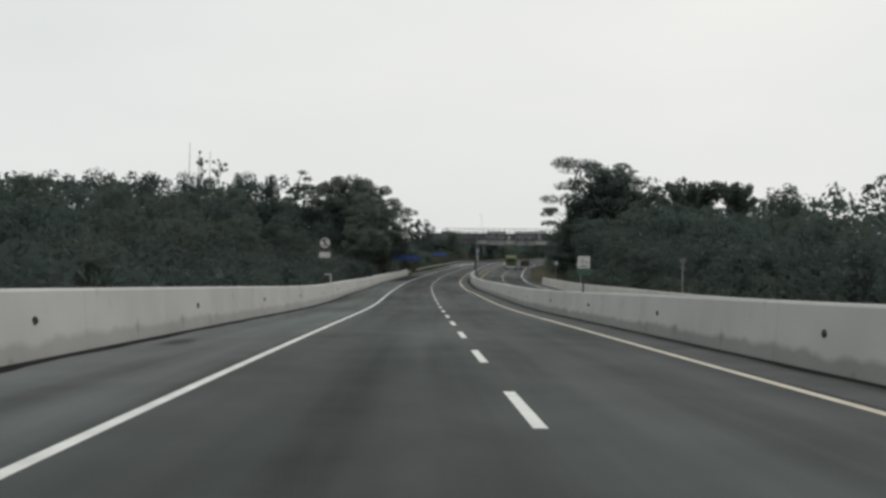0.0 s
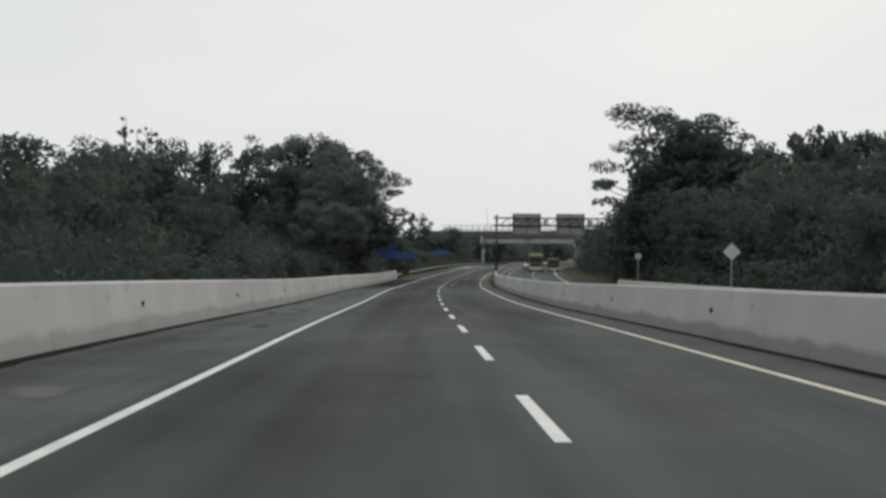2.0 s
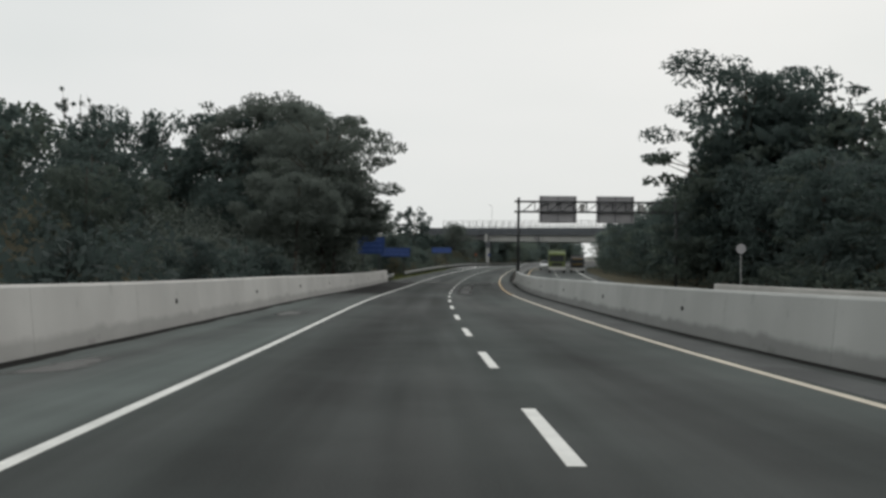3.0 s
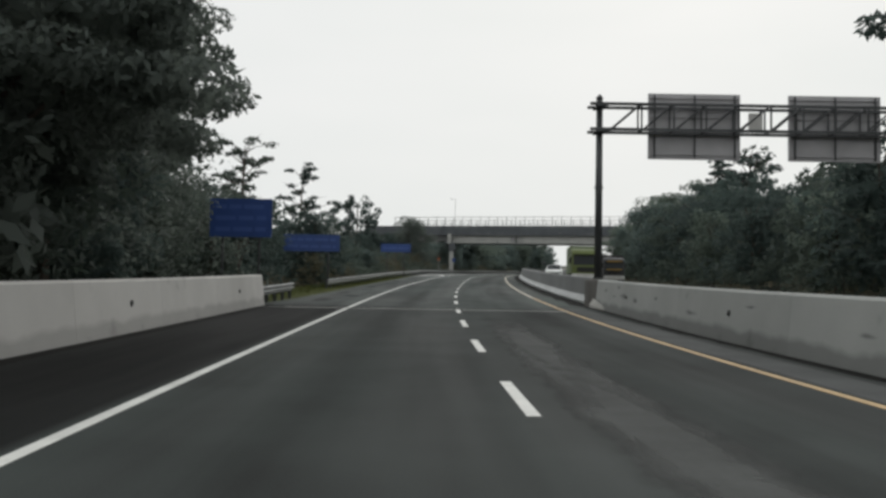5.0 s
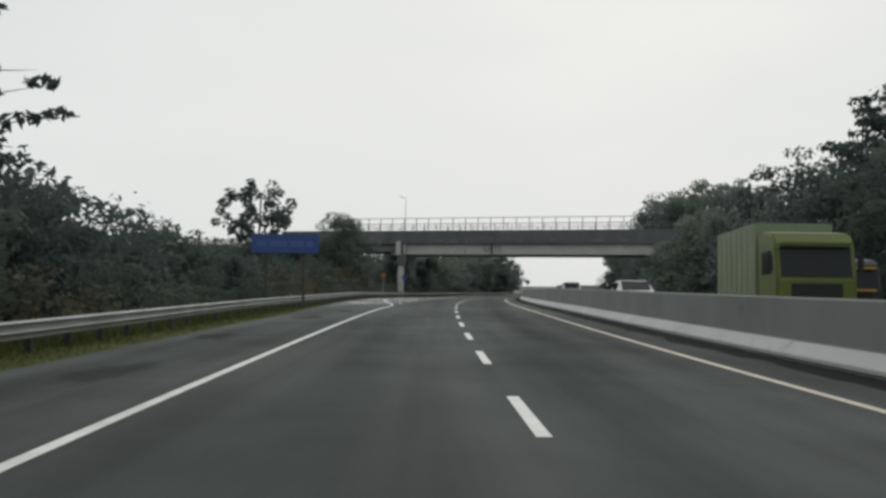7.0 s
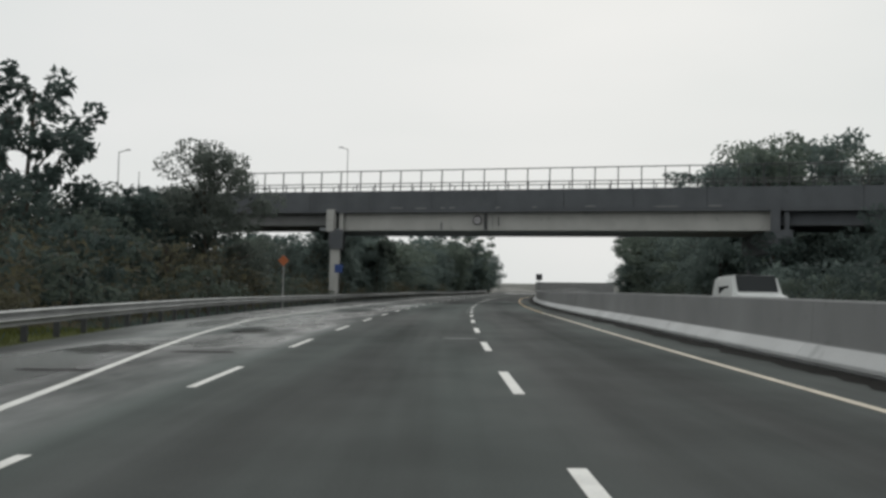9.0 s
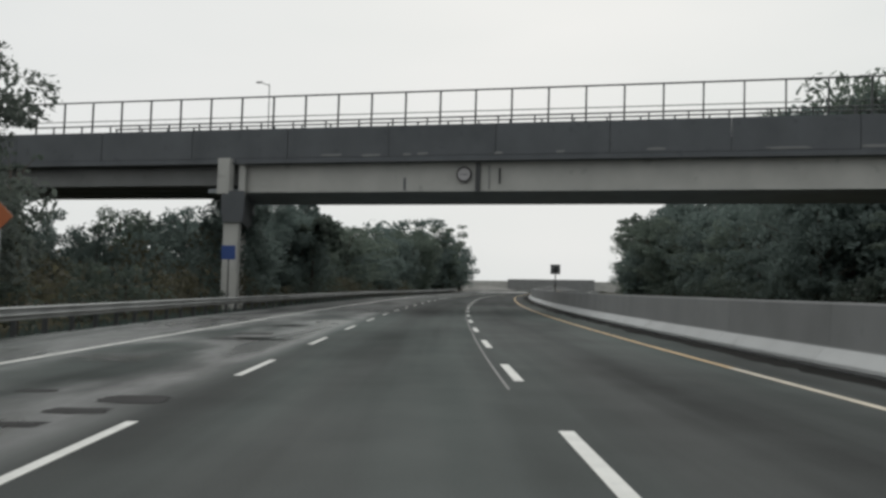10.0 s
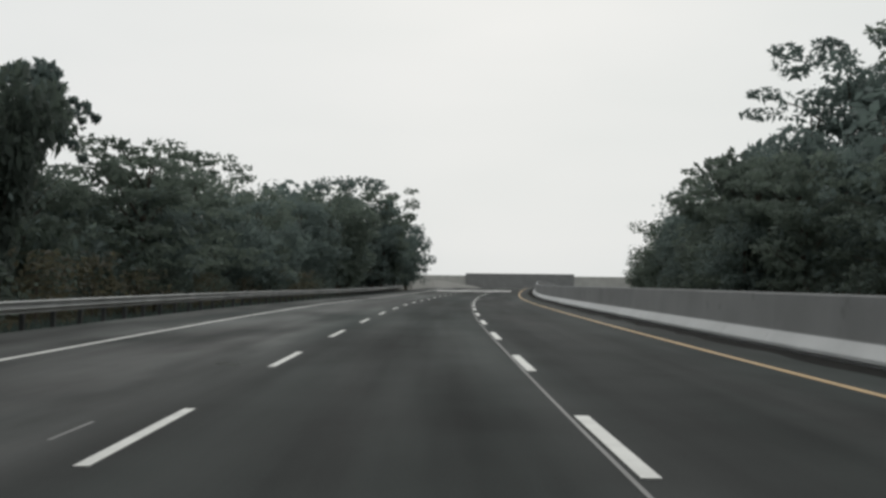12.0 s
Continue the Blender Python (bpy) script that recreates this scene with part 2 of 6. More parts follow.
def concrete_material(name, colour, dirt=0.45, splash=0.0):
    """Cast concrete with rain streaks, blotches and pores."""
    m = bpy.data.materials.new(name)
    m.use_nodes = True
    nt = m.node_tree
    bsdf = nt.nodes["Principled BSDF"]
    bsdf.inputs["Roughness"].default_value = 0.85
    coord = nt.nodes.new("ShaderNodeTexCoord")
    uv = nt.nodes.new("ShaderNodeMapping")
    uv.inputs["Scale"].default_value = (0.7, 0.45, 1.0)
    nt.links.new(coord.outputs["UV"], uv.inputs["Vector"])
    runs = nt.nodes.new("ShaderNodeTexNoise")
    runs.inputs["Scale"].default_value = 1.0
    runs.inputs["Detail"].default_value = 6.0
    nt.links.new(uv.outputs["Vector"], runs.inputs["Vector"])
    blot = nt.nodes.new("ShaderNodeTexNoise")
    blot.inputs["Scale"].default_value = 0.45
    blot.inputs["Detail"].default_value = 5.0
    nt.links.new(coord.outputs["UV"], blot.inputs["Vector"])
    pores = nt.nodes.new("ShaderNodeTexNoise")
    pores.inputs["Scale"].default_value = 38.0
    pores.inputs["Detail"].default_value = 2.0
    nt.links.new(coord.outputs["UV"], pores.inputs["Vector"])
    info = nt.nodes.new("ShaderNodeObjectInfo")
    v = math_node(nt, "MULTIPLY_ADD", runs.outputs["Fac"], dirt, 1.0 - 0.5 * dirt - 0.36)
    v = math_node(nt, "MULTIPLY_ADD", blot.outputs["Fac"], 0.4, v)
    v = math_node(nt, "MULTIPLY_ADD", pores.outputs["Fac"], 0.2, v)
    v = math_node(nt, "MULTIPLY_ADD", info.outputs["Random"], 0.1, v)
    # scattered small dirt spots with ragged edges
    spots = nt.nodes.new("ShaderNodeTexNoise")
    spots.inputs["Scale"].default_value = 1.3
    spots.inputs["Detail"].default_value = 7.0
    nt.links.new(coord.outputs["UV"], spots.inputs["Vector"])
    spot_mask = nt.nodes.new("ShaderNodeMapRange")
    spot_mask.inputs["From Min"].default_value = 0.62
    spot_mask.inputs["From Max"].default_value = 0.72
    spot_mask.inputs["To Min"].default_value = 1.0
    spot_mask.inputs["To Max"].default_value = 0.78
    nt.links.new(spots.outputs["Fac"], spot_mask.inputs["Value"])
    v = math_node(nt, "MULTIPLY", v, spot_mask.outputs[0])
    if splash:  # a ragged tide mark left by tyre spray
        sep = nt.nodes.new("ShaderNodeSeparateXYZ")
        nt.links.new(coord.outputs["UV"], sep.inputs[0])
        tide = nt.nodes.new("ShaderNodeMapRange")
        tide.inputs["From Min"].default_value = 0.0
        tide.inputs["From Max"].default_value = 0.12
        tide.inputs["To Min"].default_value = 1.0 - splash
        tide.inputs["To Max"].default_value = 1.0
        edge = math_node(nt, "MULTIPLY_ADD", runs.outputs["Fac"], 0.3, 0.14)
        edge = math_node(nt, "MULTIPLY_ADD", spots.outputs["Fac"], 0.25, edge)
        nt.links.new(math_node(nt, "SUBTRACT", sep.outputs[1], edge), tide.inputs["Value"])
        v = math_node(nt, "MULTIPLY", v, tide.outputs[0])
    col = nt.nodes.new("ShaderNodeVectorMath")
    col.operation = "SCALE"
    col.inputs[0].default_value = colour
    nt.links.new(v, col.inputs["Scale"])
    nt.links.new(col.outputs["Vector"], bsdf.inputs["Base Color"])
    bmp = nt.nodes.new("ShaderNodeBump")
    bmp.inputs["Strength"].default_value = 0.25
    bmp.inputs["Distance"].default_value = 0.01
    nt.links.new(pores.outputs["Fac"], bmp.inputs["Height"])
    nt.links.new(bmp.outputs["Normal"], bsdf.inputs["Normal"])
    return m


ASPHALT = asphalt_material()
PALE = concrete_material("barrier_concrete", (0.48, 0.47, 0.44), 0.2)
# one concrete in two tones: the left side's better light is put into colour
SPLASHED = concrete_material("splashed_concrete", (0.535, 0.52, 0.495), 0.2, 0.28)
SPLASHED_DIM = concrete_material("median_splashed_concrete", (0.425, 0.435, 0.42), 0.22, 0.42)
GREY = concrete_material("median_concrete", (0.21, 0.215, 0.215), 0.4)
BEAM = concrete_material("beam_concrete", (0.42, 0.42, 0.40), 0.38)
# weather stain on the parapets; shade painted into the slab and right pier
STAINED_SHADED = concrete_material("stained_concrete", (0.098, 0.106, 0.115), 0.5)
SLAB = concrete_material("slab_edge_concrete", (0.2, 0.205, 0.205), 0.35)
# toe in pale paint, with the sky light on its slope put into it
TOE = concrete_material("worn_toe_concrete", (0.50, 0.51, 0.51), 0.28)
PLINTH = concrete_material("plinth_concrete", (0.155, 0.148, 0.138), 0.5)
SOFFIT = concrete_material("soffit_concrete", (0.29, 0.315, 0.33), 0.35)
WHITE = material("road_paint_white", (0.64, 0.64, 0.61), 0.6, vary=0.22, scale=0.6, fine=30, bump=0.1)
YELLOW = material("road_paint_yellow", (0.47, 0.31, 0.13), 0.6, vary=0.25, scale=0.8, fine=30, bump=0.1)
PALE_YELLOW = material("road_paint_pale_yellow", (0.50, 0.445, 0.35), 0.6, vary=0.25, scale=0.8, fine=30, bump=0.1)
SEAL = material("joint_sealant", (0.14, 0.14, 0.137), 0.6, vary=0.3, scale=1.0)
DUST = material("road_dust", (0.088, 0.091, 0.091), 0.95, vary=0.3, scale=1.6, fine=12, gloss=0.1)
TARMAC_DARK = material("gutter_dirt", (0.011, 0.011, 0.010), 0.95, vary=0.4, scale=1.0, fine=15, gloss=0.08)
STEEL = material("galvanised_steel", (0.38, 0.385, 0.38), 0.7, 0.1, gloss=0.2, vary=0.3, scale=1.2, fine=25)
DARK_STEEL = material("dark_painted_steel", (0.055, 0.058, 0.06), 0.5, 0.3, vary=0.3, scale=1.0)
SIGN_BACK = material("sign_back_aluminium", (0.40, 0.39, 0.40), 0.6, 0.0, vary=0.15, scale=0.8)
SIGN_BLUE = material("sign_blue", (0.022, 0.058, 0.21), 0.5, vary=0.15, scale=0.7, fine=20, bump=0.03)
SIGN_TEXT = material("sign_lettering", (0.045, 0.09, 0.28), 0.5, vary=0.1, bump=0.0)
SIGN_WHITE = material("sign_white", (0.52, 0.51, 0.49), 0.5, vary=0.12, scale=0.5, bump=0.03)
SIGN_DARK = material("sign_dark", (0.035, 0.033, 0.034), 0.5, vary=0.15, bump=0.03)
SIGN_DIM = material("weathered_sign_back", (0.13, 0.135, 0.13), 0.7, vary=0.3, scale=0.4, bump=0.03)
SIGN_GREEN = material("sign_green", (0.03, 0.085, 0.06), 0.5, vary=0.15, bump=0.03)
SIGN_RED = material("sign_red", (0.12, 0.035, 0.035), 0.5, vary=0.15, bump=0.03)
SIGN_ORANGE = material("sign_orange", (0.36, 0.10, 0.03), 0.5, vary=0.15, bump=0.03)
RUBBER = material("rubber", (0.02, 0.02, 0.02), 0.8, vary=0.2)
GLASS_DARK = material("vehicle_glass", (0.02, 0.024, 0.026), 0.2, 0.0, vary=0.1, bump=0.0, gloss=0.2)
CAB_DARK = material("cab_paint_dark", (0.03, 0.03, 0.032), 0.4, vary=0.1, scale=1.0, bump=0.02)
TRIM_YELLOW = material("yellow_trim", (0.5, 0.3, 0.05), 0.5, vary=0.1, bump=0.0)
CAB_GREEN = material("cab_paint_green", (0.105, 0.135, 0.03), 0.4, vary=0.15, scale=1.0, bump=0.02)
BOX_GREEN = material("box_paint_green", (0.20, 0.245, 0.15), 0.5, vary=0.15, scale=1.0, bump=0.02)
CAR_WHITE = material("car_paint_white", (0.62, 0.64, 0.63), 0.3, vary=0.05, bump=0.0)
CAR_GREY = material("car_paint_grey", (0.12, 0.13, 0.14), 0.3, vary=0.05, bump=0.0)
LAMP_LENS = material("lamp_lens", (0.7, 0.7, 0.68), 0.2, vary=0.05, bump=0.0)
EARTH = material("earth_and_litter", (0.06, 0.055, 0.035), 0.95, gloss=0.05, vary=0.45, scale=4.0, fine=4.0, bump=0.5)
GRASS = material("grass_blades", (0.072, 0.082, 0.022), 0.8, gloss=0.1, vary=0.45, scale=3.0, fine=3.0, bump=0.0, random_by="island")
BARK = material("bark", (0.075, 0.06, 0.048), 0.9, vary=0.4, scale=0.6, fine=14.0, bump=0.5)


def leaf_material(name, colour, through_colour):
    """Matt leaves that reflect part of the light and let part of it through, each a little different in tone."""
    m = material(name, colour, 0.8, gloss=0.1, vary=0.16, scale=2.5, fine=1.5, bump=0.0, random_by="island")
    nt = m.node_tree
    trans = nt.nodes.new("ShaderNodeBsdfTranslucent")
    trans.inputs["Color"].default_value = (*through_colour, 1)
    both = nt.nodes.new("ShaderNodeAddShader")
    nt.links.new(nt.nodes["Principled BSDF"].outputs[0], both.inputs[0])
    nt.links.new(trans.outputs[0], both.inputs[1])
    nt.links.new(both.outputs[0], nt.nodes["Material Output"].inputs["Surface"])
    return m


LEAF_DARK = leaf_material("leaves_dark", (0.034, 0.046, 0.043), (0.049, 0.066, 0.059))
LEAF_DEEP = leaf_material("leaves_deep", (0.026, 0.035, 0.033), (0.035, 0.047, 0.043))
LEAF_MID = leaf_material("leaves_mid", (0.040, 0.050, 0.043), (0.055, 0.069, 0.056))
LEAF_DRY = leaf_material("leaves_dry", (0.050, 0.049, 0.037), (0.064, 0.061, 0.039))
# near leaves lifted above the dark ones: veiling glare put into the colour
LEAF_VEILED = leaf_material("leaves_shade", (0.060, 0.070, 0.063), (0.086, 0.100, 0.086))
# paler copies of the dark and mid leaves: haze put into the colour
LEAF_HAZED = leaf_material("leaves_light", (0.061, 0.079, 0.074), (0.088, 0.112, 0.101))
LEAF_MID_HAZED = leaf_material("leaves_fresh", (0.064, 0.080, 0.068), (0.091, 0.112, 0.090))


# ---------------------------------------------------------------- mesh helpers
def mesh_object(name, bm, mat, smooth=False):
    me = bpy.data.meshes.new(name)
    bm.to_mesh(me)
    bm.free()
    me.materials.append(mat)
    if smooth:
        for p in me.polygons:
            p.use_smooth = True
    return new(name, me)


def part(name, bm, mat, parent, label="", smooth=False):
    ob = mesh_object(name, bm, mat, smooth)
    ob.parent = parent
    if label:
        tagged(ob, label)
    return ob


def thing(name, m, label, category, group="", kind=""):
    ob = new(name)
    ob.empty_display_size = 0.3
    ob.matrix_basis = m
    return tagged(ob, label, category, group, kind)


def box(bm, x0, x1, y0, y1, z0, z1, bevel=0.0):
    made = bmesh.ops.create_cube(bm, size=1.0)
    for v in made["verts"]:
        v.co = Vector(((x0 + x1) / 2 + v.co.x * (x1 - x0), (y0 + y1) / 2 + v.co.y * (y1 - y0), (z0 + z1) / 2 + v.co.z * (z1 - z0)))
    if bevel:
        edges = list({e for v in made["verts"] for e in v.link_edges})
        bmesh.ops.bevel(bm, geom=edges, offset=bevel, segments=2, affect="EDGES")
    return bm


def boxed(*args, **kw):
    return box(bmesh.new(), *args, **kw)


def rod(bm, a, b, r0, r1=None, n=10):
    """A tapered round bar from a to b."""
    a, b = Vector(a), Vector(b)
    r1 = r0 if r1 is None else r1
    q = (b - a).to_track_quat("Z", "Y")
    rings = []
    for p, r in ((a, r0), (b, r1)):
        rings.append([bm.verts.new(p + q @ Vector((r * math.cos(6.2832 * i / n), r * math.sin(6.2832 * i / n), 0))) for i in range(n)])
    for i in range(n):
        bm.faces.new((rings[0][i], rings[0][(i + 1) % n], rings[1][(i + 1) % n], rings[1][i]))
    bm.faces.new(rings[0][::-1])
    bm.faces.new(rings[1])
    return bm


def rodded(*args, **kw):
    return rod(bmesh.new(), *args, **kw)


def prism(bm, outline, y0, y1):
    """Extrude an x-z outline from y0 to y1."""
    f = [bm.verts.new((x, y0, z)) for x, z in outline]
    b = [bm.verts.new((x, y1, z)) for x, z in outline]
    n = len(outline)
    bm.faces.new(f)
    bm.faces.new(b[::-1])
    for i in range(n):
        bm.faces.new((f[i], b[i], b[(i + 1) % n], f[(i + 1) % n]))
    bmesh.ops.recalc_face_normals(bm, faces=bm.faces[:])
    return bm


def disc(bm, cx, cz, r, y0, y1, n=28):
    return prism(bm, [(cx + r * math.cos(6.2832 * i / n), cz + r * math.sin(6.2832 * i / n)) for i in range(n)], y0, y1)


def ribbon(name, s0, s1, profile, mat, step=2.0, closed=True, kind="structure", wander=None, label="", category=""):
    """Sweep an off-z profile along the road. profile: list of (off, z), or a function of s. UV: metres along and across."""
    n = max(1, int(round((s1 - s0) / step)))
    rows = [s0 + (s1 - s0) * i / n for i in range(n + 1)]
    prof = profile if callable(profile) else (lambda s: profile)
    k = len(prof(s0))
    verts, faces, uvs = [], [], []
    for s in rows:
        for off, z in prof(s):
            verts.append(tuple(spot(s, off, z)))
    count = k if closed else k - 1
    for i in range(n):
        run = 0.0
        pa, pb = prof(rows[i]), prof(rows[i + 1])
        for j in range(count):
            jj = (j + 1) % k
            faces.append((i * k + j, i * k + jj, (i + 1) * k + jj, (i + 1) * k + j))
            if closed:
                a = (pa[j][0], pa[j][1])
                d = math.hypot(pa[jj][0] - pa[j][0], pa[jj][1] - pa[j][1])
                uvs += [(rows[i], run), (rows[i], run + d), (rows[i + 1], run + d), (rows[i + 1], run)]
                run += d
            else:
                uvs += [(rows[i], pa[j][0]), (rows[i], pa[jj][0]), (rows[i + 1], pb[jj][0]), (rows[i + 1], pb[j][0])]
    if closed:
        faces.append(tuple(range(k)))
        faces.append(tuple(range(n * k, n * k + k))[::-1])
        uvs += [p for p in prof(s0)] + [p for p in prof(s1)][::-1]
    me = bpy.data.meshes.new(name)
    me.from_pydata(verts, [], faces)
    layer = me.uv_layers.new(name="UVMap")
    layer.data.foreach_set("uv", np.array(uvs, dtype=np.float32).ravel())
    me.materials.append(mat)
    if closed:
        bm = bmesh.new()
        bm.from_mesh(me)
        bmesh.ops.recalc_face_normals(bm, faces=bm.faces[:])
        bm.to_mesh(me)
        bm.free()
    else:
        me.update()
        if me.polygons[0].normal.z < 0:
            me.flip_normals()
    ob = new(name, me)
    return tagged(ob, label, category, "", kind)


# ---------------------------------------------------------------- ground
def smooth01(x):
    x = min(max(x, 0.0), 1.0)
    return x * x * (3 - 2 * x)


def left_top(s, off=-15.0):
    """Height of the tree line on the left, above the road."""
    line = float(np.interp(s, [0, 100, 185, 194, 200, 222, 245, 270, 300, 330, 338, 346, 362, 372, 395, 408, 425, 440, 480, 500, 515, 540, 560], [9, 11, 18, 12, 9.2, 8.6, 7.2, 5.2, 5.5, 7.5, 6.5, 3.2, 3.2, 9.0, 8.2, 7.2, 7.4, 8.6, 11.5, 13.5, 12, 8, 0]))
    if 366 < s < 470 and off < -21:
        line = 5.2
    if s < 182:  # the wood rises away from the road
        line = min(max(line, 16.0), abs(off) * (0.285 + 0.155 * smooth01((s - 90) / 90.0)))
    return line


def right_top(s, off=22.0):
    return float(np.interp(s, [0, 68, 100, 139, 165, 190, 215, 240, 290, 310, 325, 354, 368, 420, 470, 520, 560, 600], [6, 6.5, 8, 11.5, 14.5, 18, 11.5, 11.5, 14, 9, 4.5, 4.5, 12, 15, 17, 14, 11, 8]))


def left_edge(s):
    """Where the planting begins on the left."""
    return float(np.interp(s, [0, 180, 195, 215, 280, 320, 420, 520], [-10, -9.5, -10.5, -10.5, -12, -14, -14.5, -14.5]))


def right_edge(s):
    return float(np.interp(s, [0, 100, 140, 165, 205, 240, 330, 366, 425, 455, 485, 505, 530, 550, 590], [18.5, 20, 20, 22, 22, 20, 19, 24.0, 24.0, 21.2, 20.8, 21.2, 21.5, 19.8, 19.6]))


def paved_left(s):
    return float(np.interp(s, [180, 186, 192, 204, 250, 270, 300, 330, 420], [-6.9, -6.9, -6.5, -6.35, -6.4, -7.3, -9.2, -10.2, -10.6]))


def ground_rise(s, off):
    if off < 0:
        e = left_edge(s)
        hill = 0.5 * left_top(s, -30.0)
        return -0.35 + hill * smooth01((e - 3 - off) / 34.0)
    e = right_edge(s)
    return -0.35 + 0.5 * right_top(s) * smooth01((off - e - 3) / 28.0)


def ground_at(s, off):
    return ground_rise(s, off)


def build_ground():
    s_rows = [-2500, -900, -300, -120] + list(range(-58, 700, 6)) + [760, 860, 1100, 1700, 3000]
    offs = [-900, -500, -300, -180, -120, -90, -70, -56, -46, -38, -31, -25, -20, -16, -13, -11, -9, -7.2, -4, 0, 4, 8, 12, 15.3, 17, 19, 21, 24,
            28, 33, 39, 46, 54, 64, 80, 110, 170, 280, 500]
    verts, faces = [], []
    for s in s_rows:
        sc = min(max(s, -58.0), 698.0)
        extra = s - sc
        a = math.radians(heading(sc))
        for off in offs:
            p = spot(sc, off, ground_rise(sc, off) + 0.25 * noise.noise(Vector((s * 0.05, off * 0.08, 3.0))) * (abs(off - 4) > 16))
            verts.append((p.x - math.sin(a) * extra, p.y + math.cos(a) * extra, p.z))
    k = len(offs)
    for i in range(len(s_rows) - 1):
        for j in range(k - 1):
            faces.append((i * k + j, i * k + j + 1, (i + 1) * k + j + 1, (i + 1) * k + j))
    me = bpy.data.meshes.new("ground")
    me.from_pydata(verts, [], faces)
    me.materials.append(EARTH)
    for p in me.polygons:
        p.use_smooth = True
    tagged(new("ground", me), "brown earth and leaf litter beside the motorway", "ground", kind="structure")


build_ground()

# ---------------------------------------------------------------- road
S_END = 690.0


def far_fall(s, off):
    """The opposite carriageway falls away from the median."""
    return -0.024 * max(0.0, off - 5.45) * float(np.interp(s, [150, 260], [1.0, 0.35]))



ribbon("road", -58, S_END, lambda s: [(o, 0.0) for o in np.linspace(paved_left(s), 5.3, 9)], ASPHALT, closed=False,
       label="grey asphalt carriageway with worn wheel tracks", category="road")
ribbon("road_opposite", -58, S_END, lambda s: [(o, far_fall(s, o)) for o in np.linspace(5.45, 15.4, 7)], ASPHALT, closed=False,
       label="grey asphalt carriageway of the opposite direction", category="road")


def stripe(name, s0, s1, off, width, mat, z=0.005, label="", step=2.0, drop=None):
    f = off if callable(off) else (lambda s: off)

    def profile(s):
        low = drop(s, f(s)) if drop else 0.0
        a, b = f(s) - width / 2, f(s) + width / 2
        return [(a, low + 0.001), (a, low + z), (b, low + z), (b, low + 0.001)]
    return ribbon(name, s0, s1, profile, mat,
                  step=step, label=label, category="road marking")


def edge_left(s):
    return float(np.interp(s, [0, 60, 90, 150, 268, 270, 274, 278, 284, 290, 296, 306, 392, 430], [-3.53, -3.53, -3.57, -3.6, -3.58, -3.65, -4.0, -4.5, -5.14, -5.85, -6.5, -7.3, -7.5, -7.8]))


stripe("edge_line", -58, S_END, edge_left, 0.125, WHITE, label="white painted edge line along the left lane")
stripe("edge_line", -58, 150, 3.55, 0.14, PALE_YELLOW, label="pale yellowed edge line along the median")
stripe("edge_line", 150, 197, 3.55, 0.115, YELLOW, label="faded yellow edge line along the median")
stripe("edge_line", 197, 325, 3.55, 0.125, PALE_YELLOW, label="pale yellowed edge line along the median")
stripe("edge_line", 325, S_END, 3.55, 0.115, YELLOW, label="faded yellow edge line along the median")
stripe("edge_line", -58, S_END, 6.6, 0.15, YELLOW, drop=far_fall, label="yellow edge line of the opposite carriageway")
stripe("edge_line", -58, S_END, 13.7, 0.15, WHITE, drop=far_fall, label="white edge line of the opposite carriageway")
def ragged(s, seed):
    """A slow and a quick wander of an edge, about -1 to 1."""
    return noise.noise(Vector((s * 0.35, seed, 0.0))) + 0.7 * noise.noise(Vector((s * 1.7, seed, 4.0)))


def foot_line(s0, s1, wall, side, width, seed, label):
    """A near-black strip along the foot of a barrier, with a ragged edge towards the lane."""
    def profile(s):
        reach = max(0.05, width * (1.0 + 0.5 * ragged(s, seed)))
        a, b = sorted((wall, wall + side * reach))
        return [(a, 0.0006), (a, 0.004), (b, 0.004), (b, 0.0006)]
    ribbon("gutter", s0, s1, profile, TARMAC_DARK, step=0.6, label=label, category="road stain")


foot_line(-40, 185, -6.5, 1, 0.30, 2.0, "dark ragged strip along the foot of the parapet")
foot_line(-40, 187, 4.95, -1, 0.24, 9.0, "dark ragged strip along the foot of the median barrier")
foot_line(187, S_END, 5.06, -1, 0.55, 14.0, "dark ragged strip along the foot of the toed median barrier")
stripe("dust_strip", -58, 186, lambda s: 4.1 + 0.03 * math.sin(s * 0.7), 0.75, DUST, 0.003, "pale dusty strip between the edge line and the median barrier")
stripe("sealed_seam", 321, 470, lambda s: float(np.interp(s, [326, 333, 346], [-0.2, -0.19, -0.115])) + 0.015 * math.sin(s * 0.21), 0.036, SEAL, 0.004, "thin pale sealed seam in the asphalt")
stripe("expansion_joint", 182.97, 183.18, -1.05, 9.2, BEAM, 0.006, "pale thin expansion joint across the carriageway", 0.25)
stripe("expansion_joint", 183.2, 183.45, -1.05, 9.2, TARMAC_DARK, 0.006, "dark rubber seal of the expansion joint", 0.25)
stripe("expansion_joint", 183.0, 183.15, -6.05, 0.8, SEAL, 0.006, "worn end of the expansion joint on the shoulder", 0.15)
# the far joint's sheen is put into its white colour
stripe("expansion_joint", 504.0, 509.0, -2.3, 9.2, SIGN_WHITE, 0.006, "expansion joint across the carriageway, its sheen painted white", 1.0)


